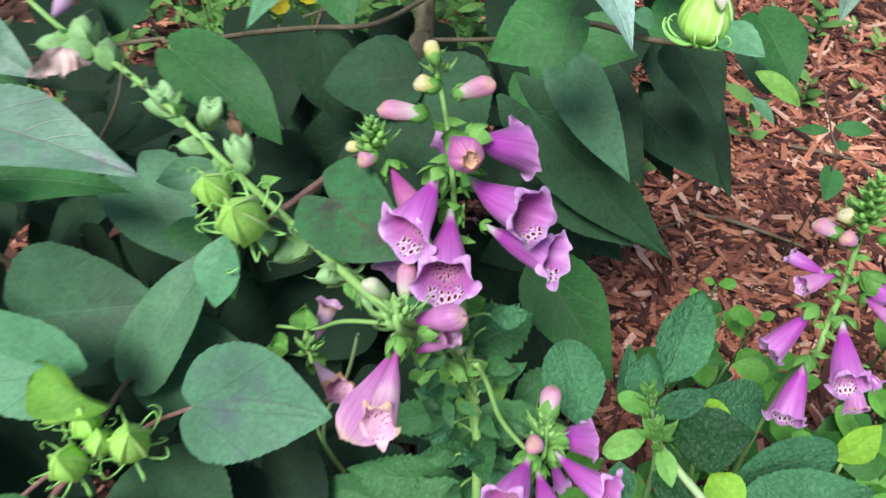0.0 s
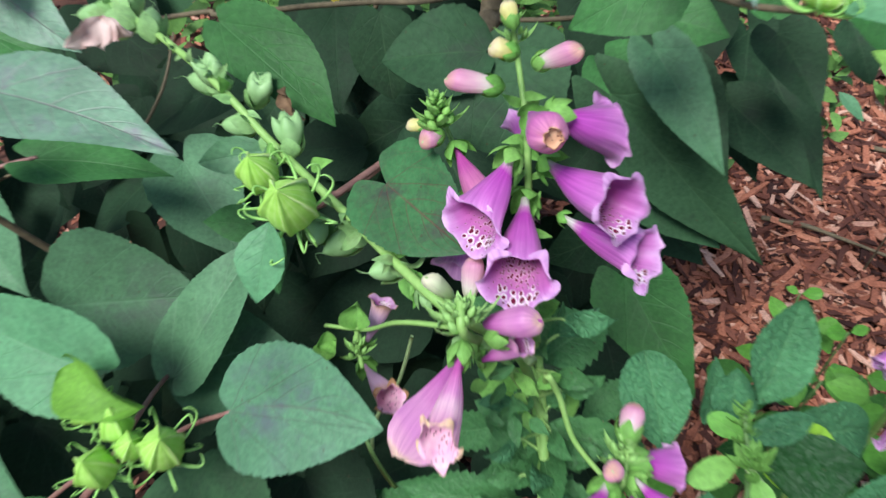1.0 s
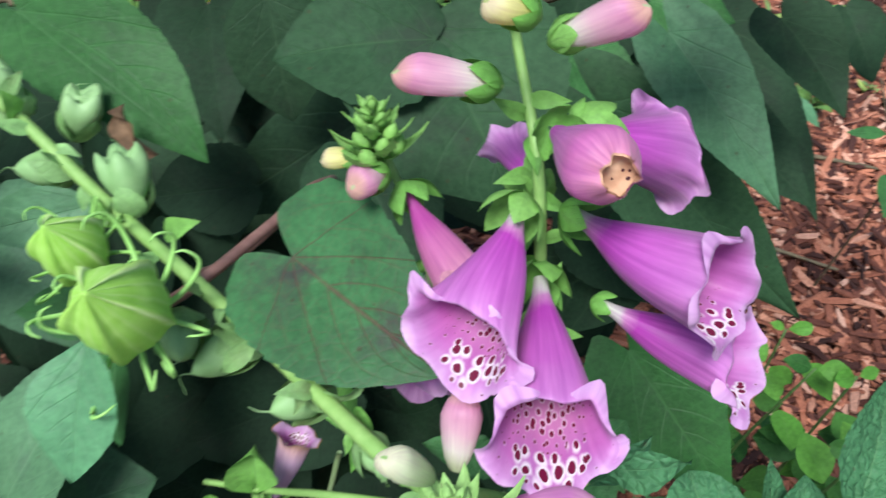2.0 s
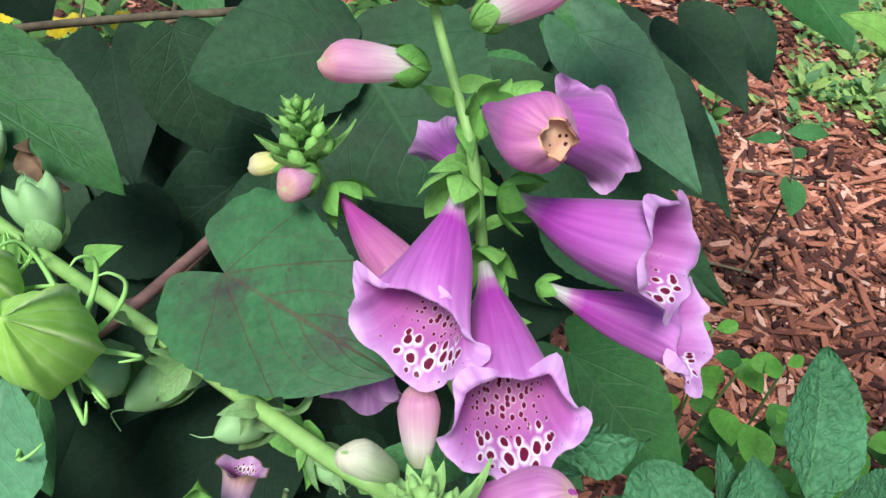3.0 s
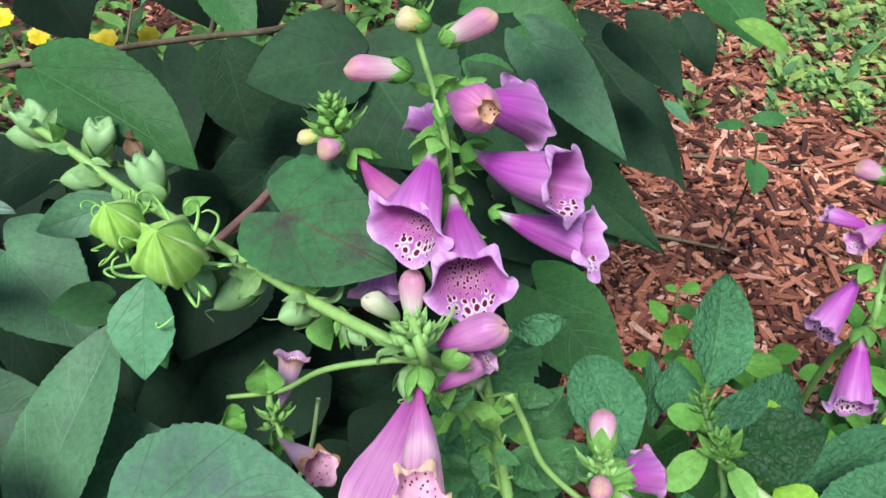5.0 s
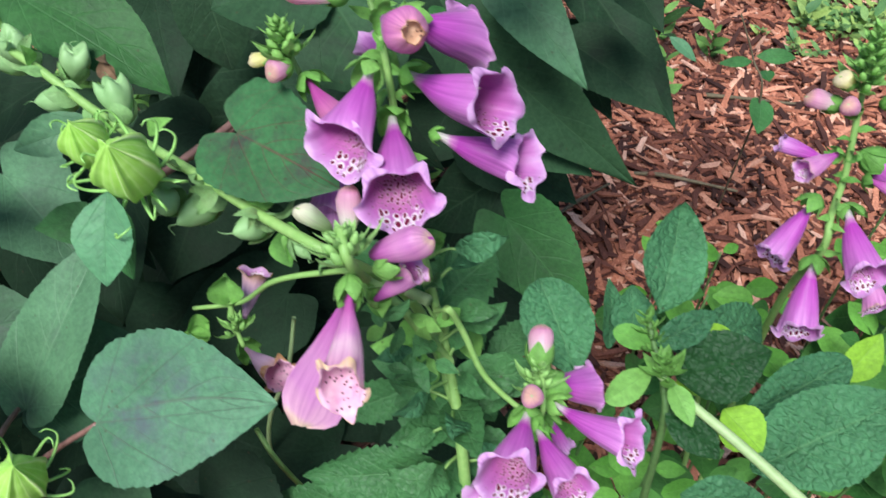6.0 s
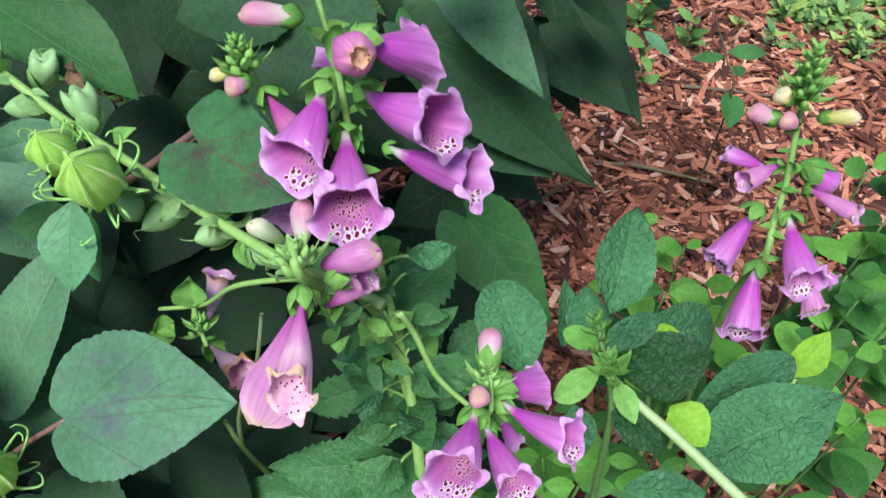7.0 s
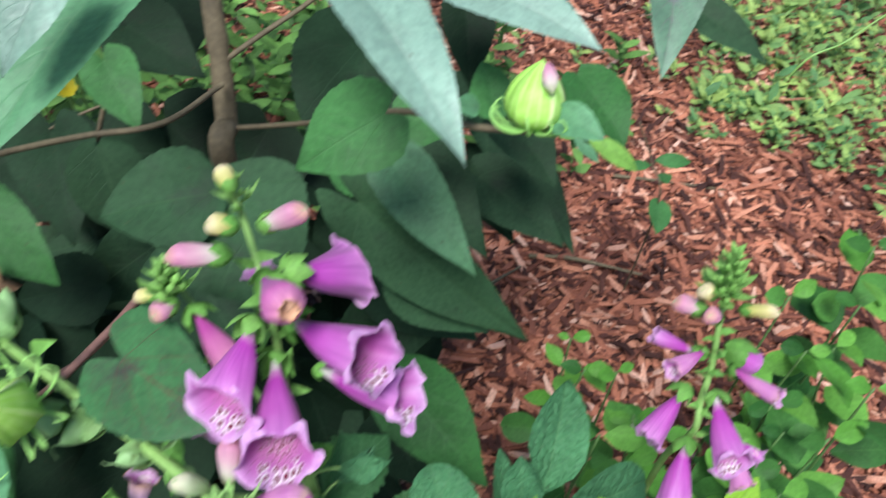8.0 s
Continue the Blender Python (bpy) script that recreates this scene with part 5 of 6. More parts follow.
tip_cluster(fox, (0.0415, 0.264, 0.663), (0.0395, 0.269, 0.673), 0.0105, 16)
bud(fox, (0.0366, 0.2785, 0.6665), (0.0268, 0.2756, 0.6814), 0.0037, PETAL_GREEN, calyx=False)
sepals(fox, (0.052, 0.27, 0.652), (0.02, 0, 0.003), 0.011, name="bract")
sepals(fox, (0.041, 0.262, 0.657), (0.0, -0.01, -0.01), 0.01, name="bract")

# seed capsules along the leaning stem
capsule(fox, (-0.0153, 0.3536, 0.6239), (-0.0331, 0.3404, 0.6225), 0.0072)
capsule(fox, (0.0080, 0.3288, 0.6283), (-0.0061, 0.3191, 0.6328), 0.0062)
capsule(fox, (-0.0520, 0.3850, 0.6500), (-0.0572, 0.3960, 0.6640), 0.0072, cup=True)
capsule(fox, (-0.0779, 0.4057, 0.6500), (-0.0945, 0.4030, 0.6525), 0.0062)
capsule(fox, (-0.0853, 0.4330, 0.6436), (-0.0807, 0.4390, 0.6575), 0.0074, cup=True)
capsule(fox, (-0.1000, 0.4330, 0.6560), (-0.1202, 0.4340, 0.6600), 0.0072)
capsule(fox, (-0.0995, 0.4300, 0.6560), (-0.1060, 0.4290, 0.6735), 0.0074, cup=True)
capsule(fox, (-0.1439, 0.4578, 0.6707), (-0.1469, 0.4720, 0.6809), 0.0068)
capsule(fox, (-0.1592, 0.4686, 0.6729), (-0.1779, 0.4659, 0.6742), 0.0074)
capsule(fox, (-0.1765, 0.4809, 0.6703), (-0.1982, 0.4808, 0.6700), 0.0068)
capsule(fox, (-0.1663, 0.4779, 0.6727), (-0.1659, 0.4907, 0.6853), 0.0074)
capsule(fox, (-0.0390, 0.3572, 0.6272), (-0.0342, 0.3396, 0.6313), 0.0066)
bell(fox, (-0.1534, 0.4331, 0.7187), (-0.1503, 0.4491, 0.7217), wide=1.3, material=PETAL_OLD, lip=0, flare=-0.4, calyx=0, label="small faded purple bell")
for k, (b, t) in enumerate((((-0.0185, 0.3513, 0.6423), (-0.0137, 0.3444, 0.6359)), ((0.0182, 0.3166, 0.6375), (0.0163, 0.3010, 0.6297)), ((-0.0412, 0.3737, 0.6495), (-0.0279, 0.3690, 0.6588)), ((-0.0669, 0.3899, 0.6506), (-0.0555, 0.3781, 0.6481)), ((-0.0935, 0.4148, 0.6647), (-0.0937, 0.4129, 0.6765)))):
    leaf(fox, b, t, 0.008, 30 * k - 60, FOX_SMALL, shape="lance", name="bract", arch=0.15, teeth=0, nv=12, nu=6)

rnd = random.Random(17)
line = spline([(0.007, 0.32, 0.64), (-0.021, 0.349, 0.643), (-0.0638, 0.3901, 0.6504), (-0.0996, 0.4210, 0.6668), (-0.1414, 0.4574, 0.6731), (-0.1777, 0.4856, 0.6751)], 6)
for k in range(26):
    c = line[(k * 7) % len(line)]
    d = Vector((rnd.gauss(0, 1), rnd.gauss(-0.5, 0.7), rnd.gauss(0.3, 0.8))).normalized() * rnd.uniform(0.007, 0.014)
    leaf(fox, c, c + d, d.length * 0.45, rnd.uniform(-60, 60), CAPSULE_LEAF, shape="lance", name="bract", arch=rnd.uniform(-0.1, 0.3), teeth=0, nv=8, nu=5)

# bracts and unripe capsules low on the leaning stem
line = spline([(0.046, 0.279, 0.632), (0.035, 0.291, 0.641), (0.007, 0.32, 0.64), (-0.021, 0.349, 0.643)], 8)
for k in range(11):
    c = line[1 + (k * 5) % (len(line) - 2)]
    th = k * 2.4
    d = Vector((math.cos(th), -0.3 + 0.6 * math.sin(th), -0.35 + 0.5 * math.sin(th + 1))).normalized() * rnd.uniform(0.008, 0.017)
    leaf(fox, c, c + d, d.length * 0.42, rnd.uniform(-60, 60), rnd.choice((CAPSULE_LEAF, FOX_SMALL)), shape="lance", name="bract", arch=rnd.uniform(0.1, 0.35), wave=0.2, teeth=0, nv=10, nu=6)
for k in (4, 13):
    c = line[k]
    d = Vector((0.4 * math.cos(k), -0.5, -0.45)).normalized()
    capsule(fox, c + d * 0.004, c + d * 0.014, 0.0042)

# the low spike to the side
bud(fox, (0.1156, 0.2662, 0.5800), (0.1213, 0.2825, 0.5885), 0.0058, PETAL_BUD)
tip_cluster(fox, (0.1130, 0.2600, 0.5700), (0.1156, 0.2662, 0.5850), 0.009, 14)
open_bell(fox, (0.1209, 0.2643, 0.5700), (0.1452, 0.2720, 0.5500), wide=0.95)
open_bell(fox, (0.1215, 0.2558, 0.5656), (0.1476, 0.2286, 0.5723), (0.0062, 0.0040, -0.0010), (-0.0010, -0.0085, -0.0075))
open_bell(fox, (0.1068, 0.2482, 0.5736), (0.0911, 0.2195, 0.5751), (0.0132, -0.0010, 0.0), (0.0005, -0.0070, -0.0088))
bell(fox, (0.1029, 0.2397, 0.5578), (0.0818, 0.2198, 0.5572), wide=0.85)
open_bell(fox, (0.1120, 0.2480, 0.5600), (0.1202, 0.2171, 0.5579), wide=0.85)
bell(fox, (0.1242, 0.2659, 0.5368), (0.1309, 0.2597, 0.5181), wide=0.8)
bud(fox, (0.1110, 0.2550, 0.5740), (0.1076, 0.2475, 0.5880), 0.0048, PETAL_BUD)

# leaves of the foxglove
leaf(fox, (0.0785, 0.3305, 0.5503), (0.1173, 0.3601, 0.5552), 0.036, -25, FOX_TOOTHED, shape="egg", teeth=0.09, quilt=0.006, wave=0.12)
leaf(fox, (0.0794, 0.3304, 0.5503), (0.0913, 0.3611, 0.5666), 0.022, 60, FOX_TOOTHED, shape="egg", teeth=0.09, quilt=0.006)
leaf(fox, (0.0830, 0.3204, 0.5276), (0.1063, 0.3281, 0.5377), 0.025, -20, FOX_TOOTHED, shape="egg", teeth=0.09, quilt=0.006)
leaf(fox, (0.1085, 0.3346, 0.4891), (0.1462, 0.3549, 0.4989), 0.022, -20, FOX_TOOTHED, shape="egg", teeth=0.09, quilt=0.006)
leaf(fox, (0.0916, 0.3187, 0.5546), (0.0961, 0.3022, 0.5398), 0.014, 20, FOX_SMALL, shape="egg")
leaf(fox, (0.0792, 0.2919, 0.4594), (-0.0035, 0.3008, 0.4576), 0.034, -10, FOX_TOOTHED, shape="egg", teeth=0.09, quilt=0.006, wave=0.15)
leaf(fox, (0.0766, 0.2914, 0.4038), (-0.0301, 0.3143, 0.4120), 0.048, -10, FOX_TOOTHED, shape="egg", teeth=0.09, quilt=0.006, wave=0.1)
leaf(fox, (0.0673, 0.3278, 0.4914), (0.0193, 0.3287, 0.4727), 0.026, -15, FOX_TOOTHED, shape="egg", teeth=0.09, quilt=0.006)
leaf(fox, (0.0691, 0.3123, 0.5185), (0.0570, 0.2855, 0.5057), 0.02, 30, FOX_TOOTHED, shape="egg", teeth=0.09, quilt=0.006)
leaf(fox, (0.0741, 0.3055, 0.4852), (0.0515, 0.2983, 0.4758), 0.02, 0, FOX_TOOTHED, shape="egg", teeth=0.09, quilt=0.006)
leaf(fox, (0.0927, 0.3157, 0.5107), (0.1050, 0.2951, 0.4931), 0.022, 20, FOX_TOOTHED, shape="egg", teeth=0.09, quilt=0.006)
leaf(fox, (0.0612, 0.3087, 0.5553), (0.0711, 0.3124, 0.5668), 0.016, 0, FOX_SMALL, shape="blunt")
leaf(fox, (0.0721, 0.3099, 0.5440), (0.0441, 0.3103, 0.5547), 0.016, 0, FOX_SMALL, shape="egg")
leaf(fox, (0.0618, 0.3134, 0.6146), (0.0849, 0.3226, 0.6123), 0.012, 0, FOX_SMALL, shape="egg")
leaf(fox, (0.0729, 0.3173, 0.6197), (0.0805, 0.3174, 0.6070), 0.012, 0, FOX_SMALL, shape="blunt")
leaf(fox, (0.0074, 0.3572, 0.5940), (0.0116, 0.3405, 0.5857), 0.014, 20, FOX_SMALL, shape="egg")
leaf(fox, (-0.0171, 0.3221, 0.5877), (-0.0163, 0.3286, 0.6006), 0.016, 0, FOX_SMALL, shape="egg", curl=0.35, wave=0.2)
leaf(fox, (-0.0305, 0.3222, 0.5739), (-0.0396, 0.3167, 0.5757), 0.012, 0, FOX_SMALL, shape="egg", curl=0.35, wave=0.2)
leaf(fox, (-0.0339, 0.3209, 0.5728), (-0.0346, 0.3094, 0.5689), 0.012, 0, FOX_SMALL, shape="egg", curl=0.35, wave=0.2)
tip_cluster(fox, (-0.0161, 0.3101, 0.5764), (-0.0163, 0.3131, 0.5861), 0.007, 10)
rnd = random.Random(5)
for k in range(26):
    s = rnd.random()
    c = between((0.055, 0.275, 0.635), (0.083, 0.285, 0.53), s) + Vector((rnd.gauss(0, 0.008), rnd.gauss(0, 0.006), rnd.gauss(0, 0.006)))
    d = Vector((rnd.gauss(0, 1), rnd.gauss(-0.4, 0.8), rnd.gauss(0.3, 0.7))).normalized() * rnd.uniform(0.008, 0.0155)
    leaf(fox, c, c + d, d.length * 0.5, rnd.uniform(-40, 40), rnd.choice((FOX_TOOTHED, FOX_SMALL)), shape=rnd.choice(("egg", "lance")), name="bract", teeth=0.02, nv=10, nu=6)
for k in range(16):
    c = between((0.062, 0.352, 0.712), (0.069, 0.322, 0.65), k / 15)
    th = k * 2.4
    d = Vector((math.cos(th), -0.35 + 0.5 * math.sin(th), 0.15 + 0.5 * math.sin(th))).normalized() * 0.011
    leaf(fox, c, c + d, 0.0045, rnd.uniform(-40, 40), FOX_SMALL, shape="lance", name="bract", arch=0.15, teeth=0, nv=10, nu=6)

rnd = random.Random(33)
for k in range(22):
    c = between((0.073, 0.31, 0.612), (0.082, 0.268, 0.505), k / 21)
    th = k * 2.4
    d = Vector((math.cos(th), 0.6 * math.sin(th) - 0.25, rnd.uniform(0.0, 0.8))).normalized() * rnd.uniform(0.03, 0.046)
    stalk(fox, [c, c + d * 0.25 + Vector((0, 0, 0.002)), c + d * 0.42], 0.0009, 0.0006, STALK, "petiole", sides=6)
    leaf(fox, c + d * 0.35, c + d, d.length * 0.3, rnd.uniform(-30, 30), FOX_TOOTHED if k % 3 else FOX, shape="egg", teeth=0.08, arch=0.12, wave=0.15, nv=16, nu=6)

rnd = random.Random(21)
for k in range(26):
    s = k / 25
    c = between((0.08, 0.29, 0.55), (0.084, 0.235, 0.36), s)
    th = k * 2.4
    d = Vector((math.cos(th), 0.7 * math.sin(th) - 0.15, rnd.uniform(-0.1, 0.5))).normalized() * rnd.uniform(0.035, 0.06)
    leaf(fox, c, c + d, d.length * 0.42, rnd.uniform(-25, 25), FOX_TOOTHED, shape="egg", teeth=0.09, quilt=0.006, nv=18, nu=8)

# ---- young shoot and crinkled leaves beside it ----
shoot = thing("foxglove_plant", (0.205, 0.28, 0.0), "young flowerless foxglove shoot with crinkled grey-green leaves", "flower plant", group="foxgloves")
stalk(shoot, [(0.1829, 0.3049, 0.5563), (0.1841, 0.2918, 0.5443), (0.1862, 0.2785, 0.5321), (0.1862, 0.2649, 0.4639), (0.205, 0.28, -0.01)], 0.0014, 0.0024, STALK_LOW, "stem")
stalk(shoot, [(0.1840, 0.2832, 0.5362), (0.1956, 0.2657, 0.5308), (0.2130, 0.2421, 0.5252), (0.2374, 0.2081, 0.5144), (0.2674, 0.1888, 0.4821), (0.24, 0.13, 0.3), (0.24, 0.15, -0.01)], 0.0022, 0.0036, STALK_PALE, "stem", "long pale green leaning stem")
tip_cluster(shoot, (0.1832, 0.2898, 0.5423), (0.1810, 0.3035, 0.5608), 0.0092, 13, plump=0.13, slim=0.85, material=FOX_SMALL)
tip_cluster(shoot, (0.1871, 0.2770, 0.5367), (0.1841, 0.2817, 0.5528), 0.0092, 13, plump=0.13, slim=0.85, material=FOX_SMALL)
leaf(shoot, (0.1828, 0.2931, 0.5453), (0.1635, 0.2992, 0.5546), 0.0122, 0, FOX_SMALL, shape="blunt")
leaf(shoot, (0.1843, 0.2929, 0.5452), (0.2192, 0.3024, 0.5525), 0.0174, 0, FOX, shape="egg", blister=0.0011, nv=90, nu=36, pleat=0.01)
leaf(shoot, (0.1813, 0.2847, 0.5373), (0.1537, 0.2723, 0.5343), 0.0156, 0, FOX_SMALL, shape="blunt")
leaf(shoot, (0.1865, 0.2735, 0.5394), (0.1907, 0.2523, 0.5321), 0.0122, 0, FOX_SMALL, shape="egg")
leaf(shoot, (0.1865, 0.2720, 0.5261), (0.2050, 0.2432, 0.5134), 0.0208, 10, FOX_DARK, shape="egg", blister=0.0011, nv=90, nu=36, pleat=0.01)
leaf(shoot, (0.1971, 0.3193, 0.5358), (0.2246, 0.3707, 0.5633), 0.0356, 0, FOX, shape="egg", blister=0.0011, nv=90, nu=36, pleat=0.01, curl=0.12)
leaf(shoot, (0.1458, 0.2921, 0.5279), (0.1353, 0.3370, 0.5566), 0.0365, 0, FOX, shape="blunt", blister=0.0011, nv=90, nu=36, pleat=0.01)
leaf(shoot, (0.1786, 0.3297, 0.4955), (0.1846, 0.3589, 0.5235), 0.0191, 30, FOX, shape="egg")
leaf(shoot, (0.1899, 0.3251, 0.5045), (0.1942, 0.3487, 0.5270), 0.0260, 0, FOX, shape="egg")
leaf(shoot, (0.1992, 0.2888, 0.5194), (0.2443, 0.2837, 0.5381), 0.0365, -10, FOX_DARK, shape="egg", blister=0.0011, nv=90, nu=36, pleat=0.01, label="dark green crinkled leaf")
leaf(shoot, (0.2429, 0.2594, 0.4617), (0.3181, 0.2623, 0.5092), 0.0520, -22, FOX, shape="egg", blister=0.0011, nv=90, nu=36, pleat=0.012, label="large crinkled grey-green leaf")
leaf(shoot, (0.2564, 0.2973, 0.4510), (0.3215, 0.3075, 0.4804), 0.0312, -10, FOX, shape="blunt", blister=0.0011, nv=90, nu=36, pleat=0.01)
leaf(shoot, (0.2150, 0.3240, 0.4946), (0.2849, 0.3448, 0.4749), 0.0391, 0, FOX, shape="blunt", blister=0.0011, nv=90, nu=36, pleat=0.01)
leaf(shoot, (0.1638, 0.2686, 0.5320), (0.1661, 0.2493, 0.5143), 0.0174, 20, FOX, shape="egg", blister=0.0011, nv=90, nu=36, pleat=0.01)
leaf(shoot, (0.1837, 0.2339, 0.5021), (0.2256, 0.2252, 0.4991), 0.0226, 0, FOX, shape="egg", blister=0.0011, nv=90, nu=36, pleat=0.01)

# ---- second foxglove ----
fox2 = thing("foxglove_plant", (0.31, 0.36, 0.0), "slender foxglove with pale purple bells and a green budded tip", "flower plant", group="foxgloves")
stalk(fox2, [(0.2842, 0.3490, 0.6700), (0.2865, 0.3463, 0.6465), (0.2870, 0.3415, 0.6272), (0.2883, 0.3366, 0.6025), (0.2854, 0.3307, 0.5816), (0.2841, 0.3250, 0.5609), (0.2900, 0.3450, 0.4900), (0.3130, 0.3720, 0.3000), (0.3100, 0.3600, -0.0100)], 0.0013, 0.0026, STALK, "stem", "pale green upright stem")
tip_cluster(fox2, (0.2865, 0.3463, 0.6465), (0.2843, 0.3490, 0.6800), 0.0096, 30, plump=0.2, slim=0.8)
open_bell(fox2, (0.2754, 0.3343, 0.5902), (0.2564, 0.3261, 0.5608), wide=0.72)
open_bell(fox2, (0.2781, 0.3198, 0.5596), (0.2676, 0.2973, 0.5303), wide=0.82)
open_bell(fox2, (0.2938, 0.3307, 0.5840), (0.2923, 0.2970, 0.5681), wide=0.85)
open_bell(fox2, (0.3007, 0.3067, 0.5642), (0.3019, 0.2925, 0.5485), wide=1.0, material=PETAL_PALE, torn=0.3, calyx=0, label="pale fading bell with a ragged rim")
bell(fox2, (0.3055, 0.3120, 0.5643), (0.3151, 0.3028, 0.5589), wide=0.95, lip=0.05)
bud(fox2, (0.3024, 0.3462, 0.6077), (0.3171, 0.3348, 0.5976), 0.0078, PETAL)
bell(fox2, (0.3024, 0.3357, 0.5991), (0.3179, 0.3129, 0.5991), wide=0.75, material=PETAL_PALE, lip=0.05, flare=-0.2, closed=0.2, stamens=False)
bell(fox2, (0.2813, 0.3452, 0.6078), (0.2628, 0.3595, 0.6101), wide=0.85, lip=0.05, flare=-0.2, closed=0.25, stamens=False)
bell(fox2, (0.2800, 0.3379, 0.6173), (0.2593, 0.3317, 0.6143), wide=1.05, material=PETAL_PALE, lip=0.05, flare=-0.2, closed=0.25, stamens=False)
bud(fox2, (0.2815, 0.3490, 0.6370), (0.2650, 0.3550, 0.6407), 0.0048, PETAL_BUD)
bud(fox2, (0.2851, 0.3446, 0.6369), (0.2742, 0.3374, 0.6474), 0.0044, PETAL_BUD)
bud(fox2, (0.2960, 0.3440, 0.6400), (0.3085, 0.3320, 0.6492), 0.0038, PETAL_YELLOW)
bud(fox2, (0.2813, 0.3482, 0.6492), (0.2728, 0.3475, 0.6558), 0.0044, PETAL_YELLOW)
rnd = random.Random(8)
for k in range(14):
    c = between((0.2870, 0.3415, 0.6272), (0.2841, 0.3250, 0.5609), k / 13)
    th = k * 2.4
    d = Vector((math.cos(th), -0.35 + 0.5 * math.sin(th), 0.2)).normalized() * 0.0095
    leaf(fox2, c, c + d, 0.0042, rnd.uniform(-40, 40), FOX_SMALL, shape="lance", name="bract", arch=0.15, teeth=0, nv=10, nu=6)


# ---- low plants round about ----
def cover_plant(top, foot, size, pairs, material, seed, label="low plant with soft light green oval leaves"):
    rnd = random.Random(seed)
    top, foot = Vector(top), Vector(foot)
    ob = thing("ground_plant", foot, label, "plant", group="low green plants")
    mid = between(foot, top, 0.5) + Vector((rnd.uniform(-0.02, 0.02), rnd.uniform(-0.02, 0.02), 0))
    stalk(ob, [foot, mid, top], 0.002, 0.001, STALK_LOW, "stem", sides=6)
    line = spline([foot, mid, top], 12)
    for k in range(pairs):
        c = line[-1 - int(k * 16 / pairs)]
        th = k * 1.57 + rnd.uniform(-0.4, 0.4)
        for o in (0, math.pi):
            d = Vector((math.cos(th + o), math.sin(th + o), rnd.uniform(-0.15, 0.45))).normalized() * size * rnd.uniform(0.7, 1.15) * (0.55 if k == 0 else 1)
            leaf(ob, c + d * 0.12, c + d * 1.1, d.length * rnd.uniform(0.55, 0.72), rnd.uniform(-15, 15), COVER_LIGHT if rnd.random() < (0.6 if k < 2 else 0.15) else material, shape=rnd.choice(("egg", "egg", "blunt")), nv=12, nu=6, teeth=0)
    return ob


for k, (top, size, pairs) in enumerate((
        ((0.2868, 0.4089, 0.4292), 0.046, 5), ((0.3511, 0.5946, 0.3082), 0.036, 4), ((0.3399, 0.4452, 0.3871), 0.046, 5), ((0.3327, 0.5244, 0.3503), 0.042, 4),
        ((0.3629, 0.5178, 0.3478), 0.042, 5), ((0.2038, 0.2913, 0.4192), 0.048, 4), ((0.2431, 0.2883, 0.3938), 0.046, 4), ((0.3602, 0.4285, 0.3741), 0.046, 5),
        ((0.3104, 0.4010, 0.3972), 0.046, 5), ((0.4546, 0.4040, 0.3902), 0.046, 5), ((0.4200, 0.3528, 0.3931), 0.046, 5), ((0.4142, 0.3146, 0.3705), 0.05, 5))):
    p = Vector(top)
    cover_plant(p, (p.x + 0.01, p.y + 0.03, -0.005), size, pairs, COVER, 40 + k)
for k, (top, size, pairs) in enumerate((
        ((0.1729, 0.3163, 0.3838), 0.042, 4), ((0.1441, 0.3018, 0.3805), 0.042, 4), ((0.1869, 0.3478, 0.3875), 0.036, 4), ((0.1110, 0.3107, 0.3573), 0.04, 4), ((0.3754, 0.3772, 0.3555), 0.046, 5), ((0.4290, 0.3974, 0.3535), 0.046, 5), ((0.1904, 0.2897, 0.3886), 0.046, 4),
        ((0.5829, 0.5204, 0.4709), 0.05, 7), ((0.5506, 0.4775, 0.3887), 0.05, 5), ((0.5112, 0.3990, 0.4432), 0.05, 6), ((0.5163, 0.5180, 0.4209), 0.055, 2), ((0.4661, 0.4363, 0.3816), 0.046, 5), ((0.4717, 0.3799, 0.4128), 0.05, 5), ((0.5003, 0.4610, 0.4164), 0.046, 4), ((0.5641, 0.4877, 0.4321), 0.05, 5))):
    p = Vector(top)
    cover_plant(p, (p.x + 0.01, p.y + 0.02, -0.005), size, pairs, COVER, 70 + k)
lime = thing("lime_plant", (0.27, 0.33, 0.0), "low plant with bright lime-green oval leaves", "plant", group="low green plants")
stalk(lime, [(0.27, 0.33, -0.01), (0.26, 0.33, 0.3), (0.2207, 0.2979, 0.5067)], 0.0025, 0.0014, STALK, "stem")
leaf(lime, (0.2184, 0.2994, 0.5078), (0.2358, 0.3137, 0.5233), 0.026, 0, LIME, shape="blunt")
leaf(lime, (0.2322, 0.2856, 0.4848), (0.2464, 0.2616, 0.4760), 0.028, 0, LIME, shape="egg")
leaf(lime, (0.2182, 0.2982, 0.5068), (0.2016, 0.2912, 0.5101), 0.02, 0, LIME, shape="egg")
lime2 = thing("lime_plant", (0.4, 0.36, 0.0), "low plant with bright lime-green oval leaves", "plant", group="low green plants")
stalk(lime2, [(0.4, 0.36, -0.01), (0.395, 0.36, 0.25), (0.3589, 0.3328, 0.4082)], 0.0025, 0.0014, STALK, "stem")
leaf(lime2, (0.3545, 0.3349, 0.4096), (0.3820, 0.3485, 0.4394), 0.026, 0, LIME, shape="egg")
leaf(lime2, (0.3589, 0.3328, 0.4082), (0.3929, 0.3333, 0.4128), 0.024, 0, COVER, shape="egg")

# slim seedling with a few dark leaves standing in the mulch
seedling = thing("seedling", (0.6, 0.9, 0.0), "thin-stemmed seedling with a few small dark green leaves", "plant")
